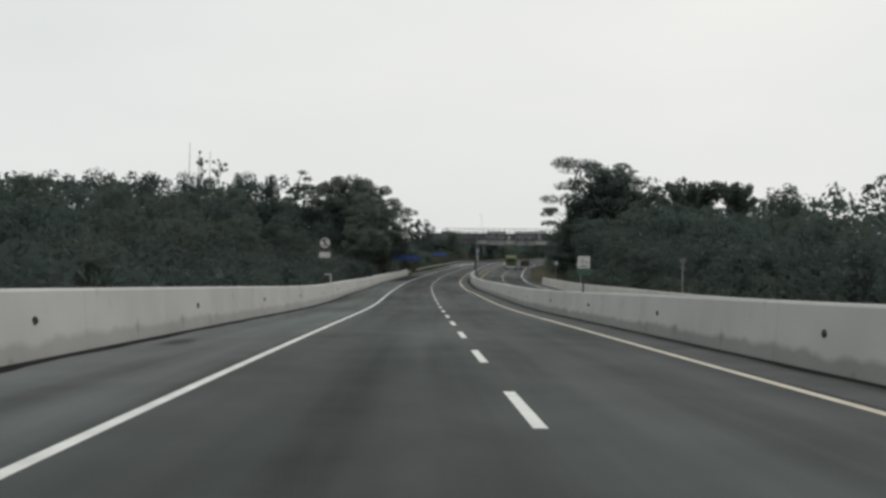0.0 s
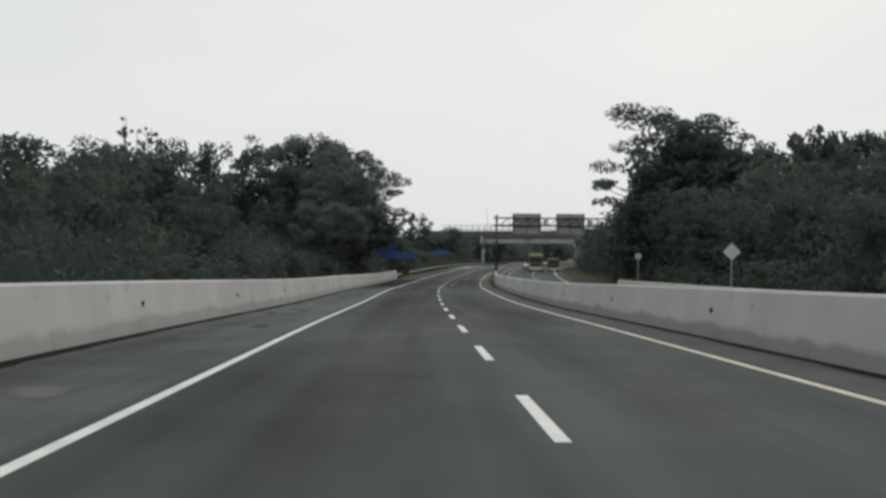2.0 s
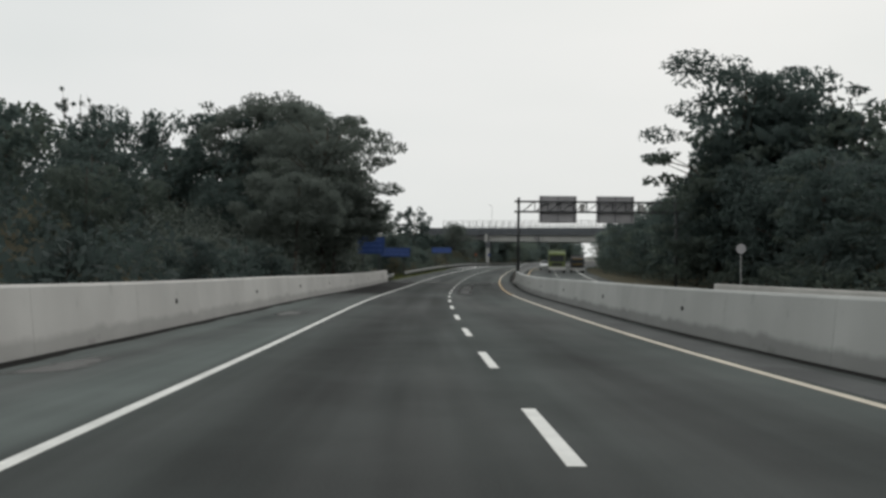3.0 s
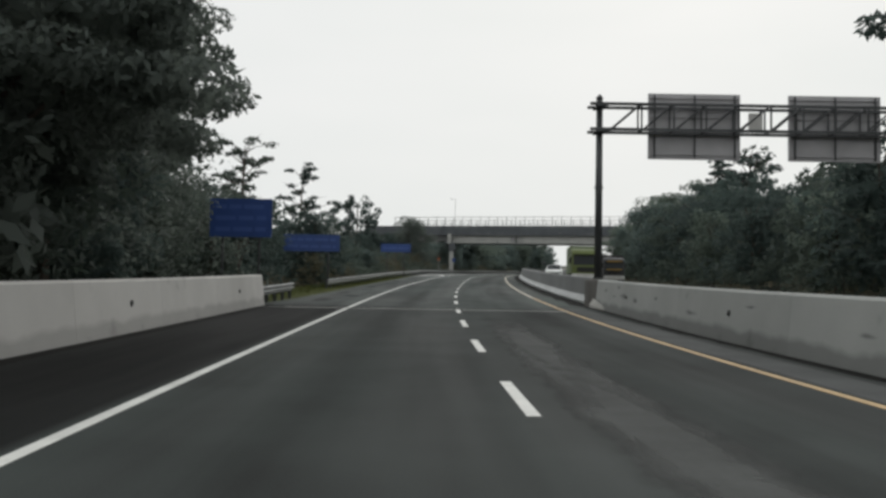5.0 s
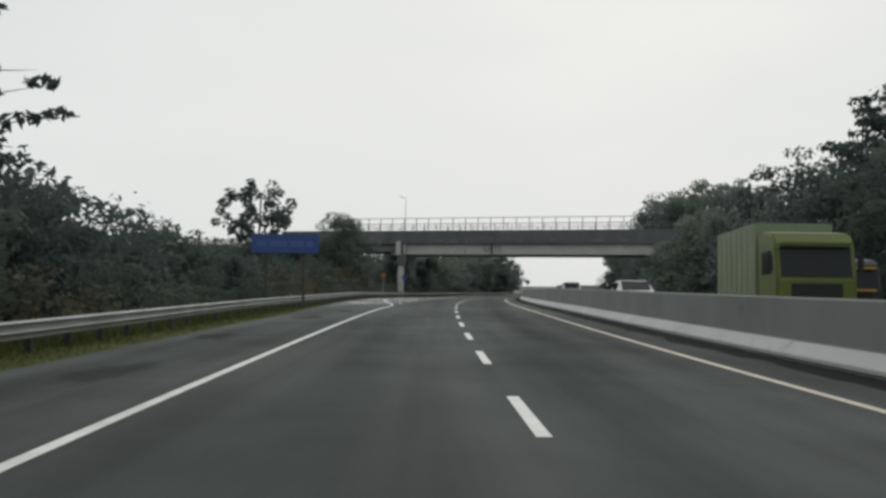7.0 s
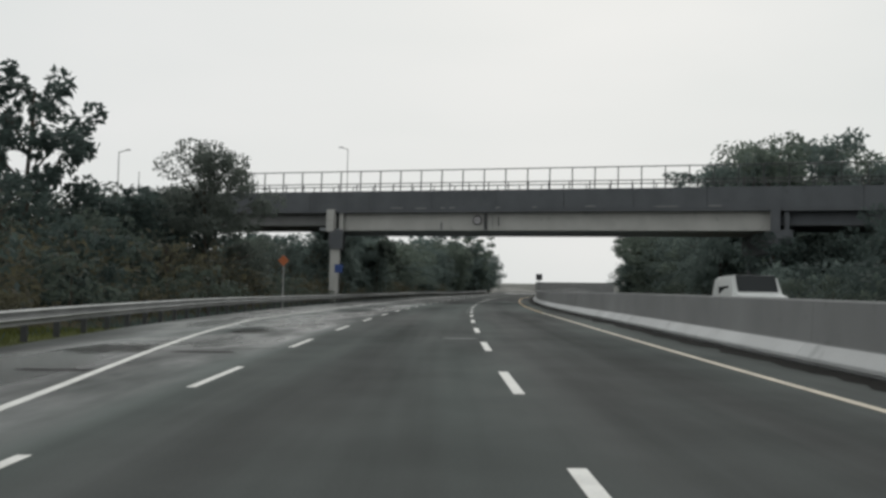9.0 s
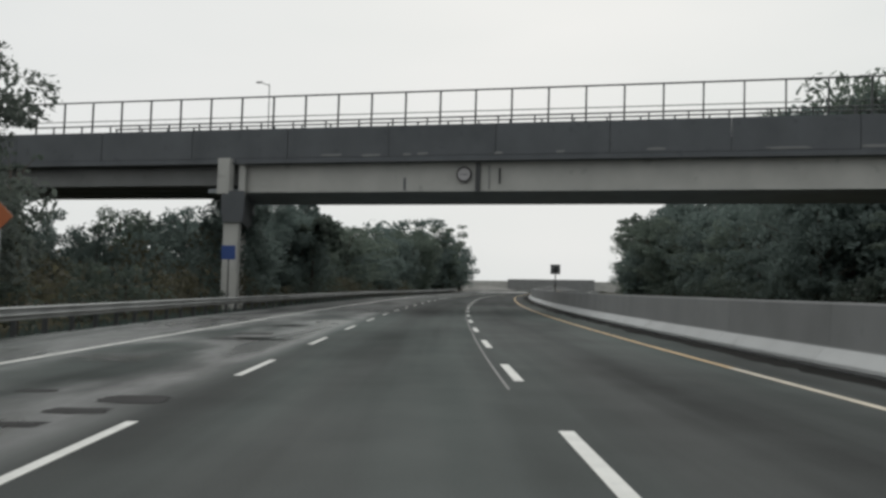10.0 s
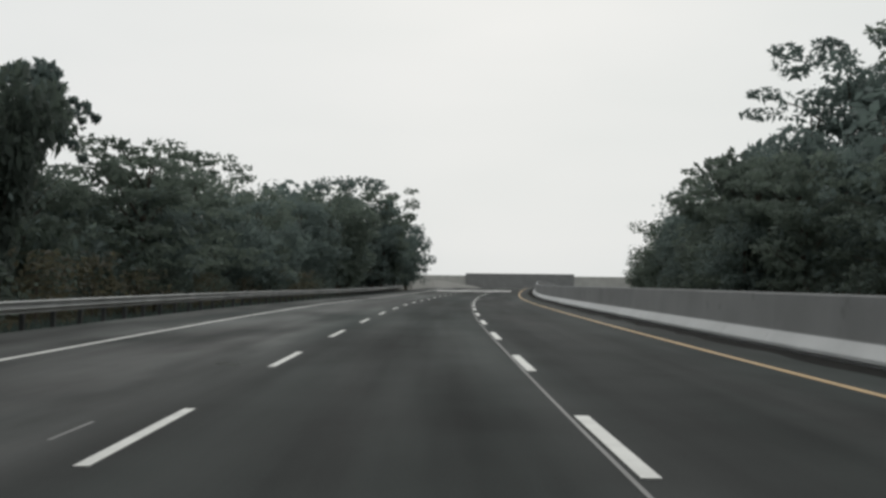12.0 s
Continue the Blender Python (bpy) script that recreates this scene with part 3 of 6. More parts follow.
def soft_material(name, colour, rough, strength=1.0, gloss=0.3, core=0.55):
    """A stain that thins out raggedly towards its rim; UV: 0 at the middle, 1 at the rim."""
    m = material(name, colour, rough, vary=0.35, scale=0.9, fine=18, bump=0.05, gloss=gloss)
    nt = m.node_tree
    coord = nt.nodes.new("ShaderNodeTexCoord")
    sep = nt.nodes.new("ShaderNodeSeparateXYZ")
    nt.links.new(coord.outputs["UV"], sep.inputs[0])
    fray = nt.nodes.new("ShaderNodeTexNoise")
    fray.inputs["Scale"].default_value = 1.4
    fray.inputs["Detail"].default_value = 5.0
    nt.links.new(coord.outputs["Object"], fray.inputs["Vector"])
    edge = nt.nodes.new("ShaderNodeMapRange")
    edge.interpolation_type = "SMOOTHSTEP"
    edge.inputs["From Min"].default_value = 1.15
    edge.inputs["From Max"].default_value = core
    edge.inputs["To Max"].default_value = strength
    nt.links.new(math_node(nt, "MULTIPLY_ADD", fray.outputs["Fac"], 0.9, math_node(nt, "SUBTRACT", sep.outputs[0], 0.28)), edge.inputs["Value"])
    nt.links.new(edge.outputs[0], nt.nodes["Principled BSDF"].inputs["Alpha"])
    return m


PATCH = soft_material("asphalt_patch", (0.070, 0.073, 0.071), 0.92, 0.85)
GRIMY = soft_material("grimy_asphalt", (0.016, 0.016, 0.016), 0.92, 0.4)
DAMP = soft_material("damp_asphalt", (0.024, 0.024, 0.024), 0.16, 0.9, 0.5)
WORN = soft_material("worn_patch", (0.135, 0.134, 0.13), 0.9, 0.85)
SCRAPED = soft_material("scraped_asphalt", (0.22, 0.225, 0.225), 0.85, 0.9)
TARRY = soft_material("tar_repair", (0.010, 0.010, 0.010), 0.8, 1.0, core=0.95)


def blot(name, s, off, length, width, mat, seed, label, square=0.0, z=0.004):
    """A thin ragged patch on the asphalt; square 1 gives a cut repair, 0 a round stain."""
    rng = random.Random(seed)
    ring = []
    waves = [(n, rng.uniform(0.4, 1.0) * size, rng.uniform(0, 6.28)) for n, size in ((2, 0.22), (3, 0.16), (5, 0.11), (8, 0.06))]
    for i in range(28):
        a = 6.2832 * i / 28
        c, d = math.cos(a), math.sin(a)
        k = (1 - square) + square / max(abs(c), abs(d))
        r = 1.25 * k * (rng.uniform(0.9, 1.06) if square else 0.95 + sum(size * math.sin(n * a + p) for n, size, p in waves))
        ring.append((0.5 * length * r * c, 0.5 * width * r * d))
    bm = bmesh.new()
    layer = bm.loops.layers.uv.verify()
    low = [bm.verts.new(spot(s + a, off + o, 0.0005)) for a, o in ring]
    rims = [[bm.verts.new(spot(s + a * f, off + o * f, z)) for a, o in ring] for f in (1.0, 0.5)]
    mid = bm.verts.new(spot(s, off, z))
    reach = {v: f for f, rim in zip((1.0, 0.5), rims) for v in rim} | {v: 1.0 for v in low} | {mid: 0.0}
    for i in range(28):
        n = (i + 1) % 28
        bm.faces.new((low[i], low[n], rims[0][n], rims[0][i]))
        bm.faces.new((rims[0][i], rims[0][n], rims[1][n], rims[1][i]))
        bm.faces.new((rims[1][i], rims[1][n], mid))
    bmesh.ops.recalc_face_normals(bm, faces=bm.faces[:])
    for f in bm.faces:
        for lp in f.loops:
            lp[layer].uv = (reach[lp.vert], 0.0)
    tagged(mesh_object(name, bm, mat), label, "road stain", kind="structure")


for k, (s, off, length, width) in enumerate(((162.0, 0.93, 30.0, 0.95), (154.0, 0.80, 16.0, 0.9), (169.0, 1.05, 12.0, 0.8))):
    blot("road_patch", s, off, length, width, PATCH, 120 + k, "paler ragged strip of repaired asphalt", 0.3, 0.003 + 0.0005 * k)
TAR = ((319.4, -4.13, 0.65, 0.58), (318.4, -4.4, 0.4, 0.55), (320.1, -5.4, 0.3, 0.4), (317.4, -4.6, 0.3, 0.45), (290.0, -4.95, 0.5, 0.9), (286.0, -5.9, 0.35, 1.1), (334.4, -5.6, 0.8, 0.8))
for k, (s, off, length, width) in enumerate(TAR):
    blot("tar_patch", s, off, length, width, TARRY, k, "dark ragged tarry repair in the left lane", 0.85)
POOLS = ((366.2, -4.6, 1.3, 2.3), (359.3, -4.4, 2.8, 1.2), (364.3, -5.8, 1.0, 2.2), (290.5, -6.6, 3.0, 1.5), (271.0, -5.1, 3.0, 1.1),
         (332.0, -5.2, 1.6, 2.0), (325.5, -6.2, 1.4, 1.8), (392.0, -4.2, 0.6, 0.5), (340.0, -5.6, 2.0, 1.4), (298.0, -5.6, 2.6, 1.2))
for k, (s, off, length, width) in enumerate(POOLS):
    blot("damp_patch", s, off, length, width, DAMP, 40 + k, "shiny damp patch on the asphalt")
GRIME = ((190.5, -5.3, 3.5, 0.9), (196.0, -4.7, 2.6, 0.7), (201.0, -5.6, 3.0, 0.8), (207.0, -4.9, 2.4, 0.9), (214.0, -5.4, 3.2, 0.7), (224.0, -5.0, 4.0, 0.8), (20.0, -5.6, 3.0, 0.6), (62.0, -5.8, 2.6, 0.5), (84.0, -4.6, 2.2, 0.5),
         (233.0, -5.5, 3.0, 0.9), (246.0, -5.1, 4.0, 0.9), (254.0, -4.6, 2.6, 0.7))
for k, (s, off, length, width) in enumerate(GRIME):
    blot("grime_patch", s, off, length, width, GRIMY, 160 + k, "dark grimy patch on the shoulder")
SCUFFS = ((366.5, 2.9, 0.5, 1.5), (367.6, -3.2, 0.5, 0.7), (365.9, -2.9, 0.4, 0.7), (94.0, -5.2, 4.5, 1.1), (54.0, -5.2, 1.6, 0.8), (70.5, -4.8, 1.3, 0.7), (104.0, -5.6, 2.6, 0.8), (36.0, -5.3, 2.0, 0.7), (122.0, -5.0, 3.0, 0.9))
for k, (s, off, length, width) in enumerate(SCUFFS):
    blot("worn_patch", s, off, length, width, WORN, 80 + k, "pale worn patch in the asphalt")
for s0, s1, a, c in ((298.6, 304.6, -6.6, -4.0), (305.4, 310.8, -7.1, -6.6), (290.5, 291.3, -5.2, -3.9), (292.5, 292.9, -6.3, -5.3), (308.5, 311.0, -8.6, -7.4)):
    stripe("crack", s0, s1, (lambda s, s0=s0, s1=s1, a=a, c=c: a + (c - a) * (s - s0) / (s1 - s0) + 0.06 * ragged(2 * s, 30.0)), 0.11, TARMAC_DARK, 0.003, "dark ragged crack across the left lane", 0.2)
for k, (s, off, length, width) in enumerate(((295.9, -0.5, 0.55, 1.0), (276.1, -0.5, 0.6, 0.5))):
    blot("worn_scrape", s, off, length, width, SCRAPED, 99 + k, "pale worn scrape beside the lane line", 0.6)
stripe("scratch", 384.9, 385.9, -4.13, 0.04, SEAL, 0.003, "thin pale scratch in the asphalt")


def dashes():
    shapes = []
    for half in (0.065, 0.052):
        bm = bmesh.new()
        box(bm, -half, half, 0.0, 2.98, 0.001, 0.006)
        me = bpy.data.meshes.new("lane_dash")
        bm.to_mesh(me)
        bm.free()
        me.materials.append(WHITE)
        shapes.append(me)
    n_known = [-8, 0, 15, 19, 29, 34, 90]
    s_known = [8.72 - 8 * 7.367, 8.72, 119.23, 150.63, 226.12, 260.65, 260.65 + 56 * 7.684]
    lines = [(0.0, -58, 680), (-3.55, 276, 680), (10.15, -58, 500)]
    for off, s0, s1 in lines:
        holder = tagged(new("lane_line"), "broken white lane line on the asphalt", "road marking", "lane lines", "structure")
        for k in range(-8, 90):
            s = float(np.interp(k, n_known, s_known)) + (0.25 if off < -1 else 0.0)
            if s0 <= s <= s1:
                ob = new("lane_dash", shapes[off < -1])
                ob.parent = holder
                p = spot(s, off if off > -1 else float(np.interp(s, [290, 335, 368, 384], [-3.68, -3.65, -3.65, -3.54])), far_fall(s, off))
                ob.matrix_basis = pose(p.x, p.y, p.z, math.degrees(float(np.interp(s + 1.5, SS, SLOPE))), 0, heading(s + 1.5))


dashes()


# ---------------------------------------------------------------- barriers
def barrier(s0, s1, profile, mat, label, length=5.5, name="barrier"):
    holder = tagged(new(name), label, "barrier", "", "structure")
    s = s0
    while s < s1 - 0.5:
        e = min(s + length, s1)
        seg = ribbon("barrier_segment", s + 0.006, e - 0.006, profile, mat, step=1.8)
        for key in ("label", "category", "group", "kind"):
            if key in seg:
                del seg[key]
        seg.parent = holder
        s = e
    return holder


UPRIGHT = [(0.0, -0.2), (0.0, 0.02), (0.012, 0.12), (0.021, 0.2), (0.11, 0.98), (0.14, 1.02), (0.36, 1.02), (0.39, 0.98), (0.45, 0.16), (0.5, 0.1), (0.5, -0.2)]
TOED = [(0.09, -0.2), (0.09, 0.09), (0.26, 0.34), (0.30, 1.02), (0.32, 1.05), (0.52, 1.05), (0.54, 1.02), (0.64, 0.33), (0.84, 0.09), (0.84, -0.2)]
barrier(-54, 184.3, [(-6.5 - x, z) for x, z in UPRIGHT], SPLASHED, "pale cast concrete parapet along the shoulder")
barrier(-54, 186.6, [(4.95 + x, z) for x, z in UPRIGHT], SPLASHED_DIM, "pale cast concrete median barrier")
# grey wall and pale toe: part paint, part sky light put into the colours
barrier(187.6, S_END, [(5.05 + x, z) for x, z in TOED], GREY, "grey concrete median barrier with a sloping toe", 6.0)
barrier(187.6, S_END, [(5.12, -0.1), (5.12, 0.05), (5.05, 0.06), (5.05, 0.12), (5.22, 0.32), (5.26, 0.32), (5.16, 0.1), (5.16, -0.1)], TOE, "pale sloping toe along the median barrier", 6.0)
barrier(-54, 152, lambda s: [(15.4 + x, z + far_fall(s, 15.4)) for x, z in UPRIGHT], PALE, "pale concrete parapet of the opposite carriageway", 10.8)
barrier(514, S_END, [(-11.0 - x, z) for x, z in UPRIGHT], PALE, "concrete parapet of the far viaduct", 10.8)


ribbon("barrier_toe", 184.4, 187.1, lambda s: [(4.99, -0.02), (4.955 - 0.14 * (s - 184.4) / 2.7, -0.02), (4.95 - 0.13 * (s - 184.4) / 2.7, 0.03 + 0.03 * (s - 184.4)),
       (4.965, 0.13 + 0.075 * (s - 184.4)), (4.99, 0.13 + 0.075 * (s - 184.4))], PALE, step=0.3, label="pale splayed concrete toe before the pedestal", category="barrier")
SCUFFED = soft_material("scuff_on_concrete", (0.16, 0.16, 0.157), 0.9, 0.5, core=0.2)


def wall_stain(s, z, length, height, seed):
    """A ragged dark scuff on the sloping face of the median barrier."""
    rng = random.Random(seed)
    bm = bmesh.new()
    layer = bm.loops.layers.uv.verify()

    def at(ds, dz, proud):
        h = z + dz
        return bm.verts.new(spot(s + ds, 4.95 + float(np.interp(h, [0, 0.2, 0.98], [0, 0.021, 0.11])) - proud, h))
    shape = [(0.5 * length * math.cos(0.3927 * i) * rng.uniform(0.8, 1.3), 0.5 * height * math.sin(0.3927 * i) * rng.uniform(0.7, 1.4)) for i in range(16)]
    back = [at(a, b, 0.001) for a, b in shape]
    rim = [at(a, b, 0.004) for a, b in shape]
    mid = at(0, 0, 0.004)
    for i in range(16):
        j = (i + 1) % 16
        bm.faces.new((back[i], back[j], rim[j], rim[i]))
        bm.faces.new((rim[i], rim[j], mid))
    bmesh.ops.recalc_face_normals(bm, faces=bm.faces[:])
    for f in bm.faces:
        for lp in f.loops:
            lp[layer].uv = (0.0 if lp.vert is mid else 1.0, 0.0)
    tagged(mesh_object("wall_stain", bm, SCUFFED), "dark ragged scuff on the median barrier", "wall stain", kind="structure")


for k, (s, z, length, height) in enumerate(((184.4, 0.70, 0.8, 0.16), (181.9, 0.84, 0.7, 0.12), (180.9, 0.60, 1.6, 0.22), (182.6, 0.55, 1.0, 0.1), (179.0, 0.52, 0.9, 0.2), (176.2, 0.66, 0.6, 0.12),
                                             (172.4, 0.45, 1.2, 0.16), (168.1, 0.72, 0.7, 0.1), (163.0, 0.5, 0.8, 0.14), (157.2, 0.62, 0.6, 0.12))):
    wall_stain(s, z, length, height, 300 + k)


def scuppers():
    """Dark drain holes in the parapets."""
    for base, sgn, off in ((4.2, 1, -6.57), (4.4, -1, 5.02)):
        s = base
        while s < 182:
            bm = bmesh.new()
            rng = random.Random(int(s * 10))
            ring = [(0.075 * rng.uniform(0.7, 1.5) * math.cos(0.5236 * i), 0.06 * rng.uniform(0.6, 1.3) * math.sin(0.5236 * i)) for i in range(12)]
            prism(bm, ring, -0.03, 0.03)
            m = stand(s, off, 0.56) @ pose(0, 0, 0, 0, 0, 90)
            ob = mesh_object("drain_hole", bm, RUBBER)
            ob.matrix_basis = m
            tagged(ob, "dark round drain hole in the concrete parapet", "drain hole", "drain holes")
            s += 11.0


scuppers()


def rail_offset(s):
    return float(np.interp(s, [184, 193, 210, 275, 292, 316, 345, 400, 480], [-6.75, -6.9, -7.7, -8.1, -9.0, -10.4, -11.0, -11.4, -11.4]))


def rail_top(s):
    return float(np.interp(s, [193, 210, 262, 295], [0.60, 0.47, 0.52, 0.62]))


def guard_rail(s0, s1, label):
    holder = thing("guard_rail", Matrix.Identity(4), label, "guard rail")
    wave = [(-0.012, 0.0), (0.03, 0.0), (0.1, -0.018), (0.11, -0.032), (0.1, -0.046), (0.0, -0.085), (0.0, -0.150), (0.1, -0.172), (0.11, -0.188), (0.1, -0.204), (0.0, -0.245), (0.0, -0.31),
            (-0.012, -0.31), (-0.012, -0.237), (0.09, -0.197), (0.096, -0.188), (0.09, -0.18), (-0.012, -0.158), (-0.012, -0.077), (0.09, -0.038), (0.096, -0.032), (0.09, -0.026), (0.022, -0.01), (-0.012, -0.01)]
    beam = ribbon("rail", s0, s1, lambda s: [(rail_offset(s) + x, rail_top(s) + z) for x, z in wave], STEEL, step=2.0)
    for key in ("label", "category", "group", "kind"):
        if key in beam:
            del beam[key]
    beam.parent = holder
    bm = bmesh.new()
    box(bm, -0.16, -0.04, -0.05, 0.05, -1.15, 0.03, 0.008)
    me = bpy.data.meshes.new("post")
    bm.to_mesh(me)
    bm.free()
    me.materials.append(DARK_STEEL)
    s = s0 + 0.3
    while s < s1:
        post = new("post", me)
        post.parent = holder
        post.matrix_basis = stand(s, rail_offset(s), rail_top(s))
        s += 2.0
    return holder


guard_rail(184.6, 193.0, "short galvanised guard rail at the parapet's end")
guard_rail(210.5, 508.0, "long galvanised guard rail on steel posts")


# ---------------------------------------------------------------- overpass
def overpass():
    z0 = road_z(364)
    root = thing("overpass", pose(36.3, 361.2, z0, 0, 0.9, -28.8), "grey concrete road overpass with dark stained parapets and steel railings", "bridge")
    spans = ((-37.0, -14.25), (-14.15, 24.6), (24.7, 62.0))
    for x0, x1 in spans:
        for y0 in (0.0, 1.9, 3.8, 5.6):
            bm = bmesh.new()
            end = x0 < -16 or x0 > 20
            prism(bm, [(y0 + 0.25, 6.85), (y0 + 1.2, 6.85), (y0 + 1.2, 7.95), (y0 + 0.2, 7.95)] if end else [(y0, 6.4), (y0 + 0.75, 6.4), (y0 + 0.75, 6.7), (y0 + 0.5, 6.95), (y0 + 0.5, 7.6), (y0 + 0.85, 7.95), (y0 - 0.1, 7.95), (y0 - 0.02, 7.8)], x0, x1)
            bmesh.ops.rotate(bm, verts=bm.verts[:], matrix=Matrix(((0, 1, 0), (1, 0, 0), (0, 0, 1))))
            bmesh.ops.recalc_face_normals(bm, faces=bm.faces[:])
            uv_box(bm)
            # end spans get darker concrete: their shade is put into the colour
            part("beam", bm, STAINED_SHADED if x0 > 20 else SLAB if end else BEAM, root)
    for x0, x1 in ((-37.0, -14.2), (-14.15, 24.65), (24.7, 62.0)):
        # the slab edge takes its shadow as a dark base colour
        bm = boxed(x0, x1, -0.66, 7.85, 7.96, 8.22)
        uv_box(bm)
        part("deck_slab", bm, STAINED_SHADED, root)
    bm = boxed(-16.2, 24.55, 0.02, 6.3, 6.385, 6.62)
    uv_box(bm)
    part("soffit", bm, SOFFIT, root, "grey flat soffit between the beams")
    for y0, y1 in ((-0.62, -0.32), (7.72, 8.02)):
        x = -35.0
        while x < 61:
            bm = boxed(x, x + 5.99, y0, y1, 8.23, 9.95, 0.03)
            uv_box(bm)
            part("parapet_panel", bm, STAINED_SHADED, root, "dark weather-stained parapet panel")
            x += 6.0
    # pale repair marks on the fascia and pipes on the main beam
    for x0, w, z in ((-9.0, 1.4, 8.3), (-4.2, 0.5, 8.28), (-3.4, 0.7, 8.3), (0.9, 0.5, 8.27), (8.8, 1.1, 8.35), (4.2, 0.5, 8.3), (14.6, 2.2, 8.3), (-6.6, 1.2, 8.26), (19.0, 1.3, 8.32)):
        part("repair_mark", smear(x0, w, z, -0.626), SLAB, root, "pale mortar repair")
    part("down_pipe", boxed(-0.2, 0.06, -0.2, -0.06, 6.42, 7.9, 0.03), DARK_STEEL, root, "dark square drain pipe")
    part("down_pipe", rodded((1.12, -0.12, 6.78), (1.12, -0.12, 7.6), 0.045), DARK_STEEL, root, "short dark pipe")
    part("down_pipe", rodded((0.55, -0.12, 6.5), (0.55, -0.12, 7.75), 0.03), SLAB, root, "thin grey pipe")
    part("stain_run", smear(-4.3, 0.16, 6.42, -0.022, 0.75), STAINED_SHADED, root, "dark run of rain dirt on the beam")
    # piers
    for px in (-14.4, 24.7):
        lean = -math.tan(math.radians(heading(364) + 28.8 + 7.0))  # sheared to fit the camera's line of sight, the rear column hidden
        for y0, w in ((-0.35, 1.0), (4.6, 0.8)):
            bm = boxed(px - 0.62, px - 0.62 + w, y0 - 0.45, y0 + 0.75, -1.2, 4.75, 0.06)
            for v in bm.verts:
                v.co.x += lean * v.co.y
            uv_box(bm)
            # right pier darkened in colour for the shade of the trees
            part("pier_column", bm, BEAM if px < 0 else STAINED_SHADED, root)
        bm = bmesh.new()
        prism(bm, [(px - 0.62, 4.6), (px + 0.55, 4.6), (px + 0.62, 5.2), (px + 0.62, 6.38), (px - 0.8, 6.38), (px - 0.8, 5.2)], -0.95, 6.0)
        for v in bm.verts:
            v.co.x += lean * v.co.y
        uv_box(bm)
        part("pier_cap", bm, STAINED_SHADED, root)
        bm = boxed(px - 0.72, px + 0.05, -0.98, -0.4, 6.2, 8.25, 0.03)
        uv_box(bm)
        part("end_block", bm, BEAM if px < 0 else STAINED_SHADED, root, "concrete block at the beam's end")
        bm = boxed(px + 0.35, px + 0.75, -0.45, -0.2, 6.1, 8.0, 0.03)
        uv_box(bm)
        part("end_block", bm, BEAM if px < 0 else STAINED_SHADED, root)
    bm = boxed(-38.6, -36.4, -0.5, 7.9, -2.0, 6.84, 0.04)
    uv_box(bm)
    part("abutment", bm, SLAB, root, "grey concrete abutment in the bank")
    # clearance disc on the main beam
    part("clearance_disc_rim", disc(bmesh.new(), -0.83, 7.29, 0.44, -0.16, -0.12), SIGN_DARK, root)
    part("clearance_disc", disc(bmesh.new(), -0.83, 7.29, 0.335, -0.18, -0.14), SIGN_BACK, root, "round pale clearance sign with a thick dark rim")
    for dx in (-0.15, 0.02, 0.15):
        part("lettering_bar", boxed(-0.83 + dx - 0.045, -0.83 + dx + 0.045, -0.186, -0.18, 7.24, 7.33), CAR_GREY, root)
    # railings
    tall = bmesh.new()
    box(tall, -0.042, 0.042, -0.042, 0.042, 0, 1.85)
    low = bmesh.new()
    box(low, -0.035, 0.035, -0.035, 0.035, 0, 0.4)
    data = []
    for nm, bm in (("railing_post", tall), ("railing_stub", low)):
        me = bpy.data.meshes.new(nm)
        bm.to_mesh(me)
        bm.free()
        me.materials.append(DARK_STEEL)
        data.append(me)
    for y in (-0.47, 7.87):
        x = -0.2 - 14 * 1.97
        while x < 61:
            for me, dx in ((data[0], 0.0), (data[1], 1.25)):
                ob = new(me.name, me)
                ob.parent = root
                ob.matrix_basis = pose(x + dx, y, 9.95)
            x += 1.97
        for z, r in ((1.85, 0.048), (0.4, 0.045), (0.7, 0.026)):
            part("railing_bar", rodded((-27.9, y, 9.95 + z), (62, y, 9.95 + z), r, n=8), DARK_STEEL, root)


def smear(x0, w, z, y, h=0.15):
    """A thin uneven daub on an upright face."""
    rng = random.Random(int(100 * x0) + 7)
    ring = []
    for i in range(14):
        a = 6.2832 * i / 14
        c, d = math.cos(a), math.sin(a)
        k = 1.0 / max(abs(c), abs(d)) ** 0.7 * rng.uniform(0.72, 1.05)
        ring.append((x0 + w / 2 + 0.5 * w * k * c, z + h / 2 + 0.5 * h * k * d))
    return prism(bmesh.new(), ring, y, y + 0.012)


def uv_box(bm):
    """Metre UVs by the face's main axis."""
    layer = bm.loops.layers.uv.verify()
    for f in bm.faces:
        n = f.normal
        ax = max(range(3), key=lambda i: abs(n[i]))
        for lp in f.loops:
            c = lp.vert.co
            lp[layer].uv = (c.y, c.z) if ax == 0 else ((c.x, c.z) if ax == 1 else (c.x, c.y))


overpass()


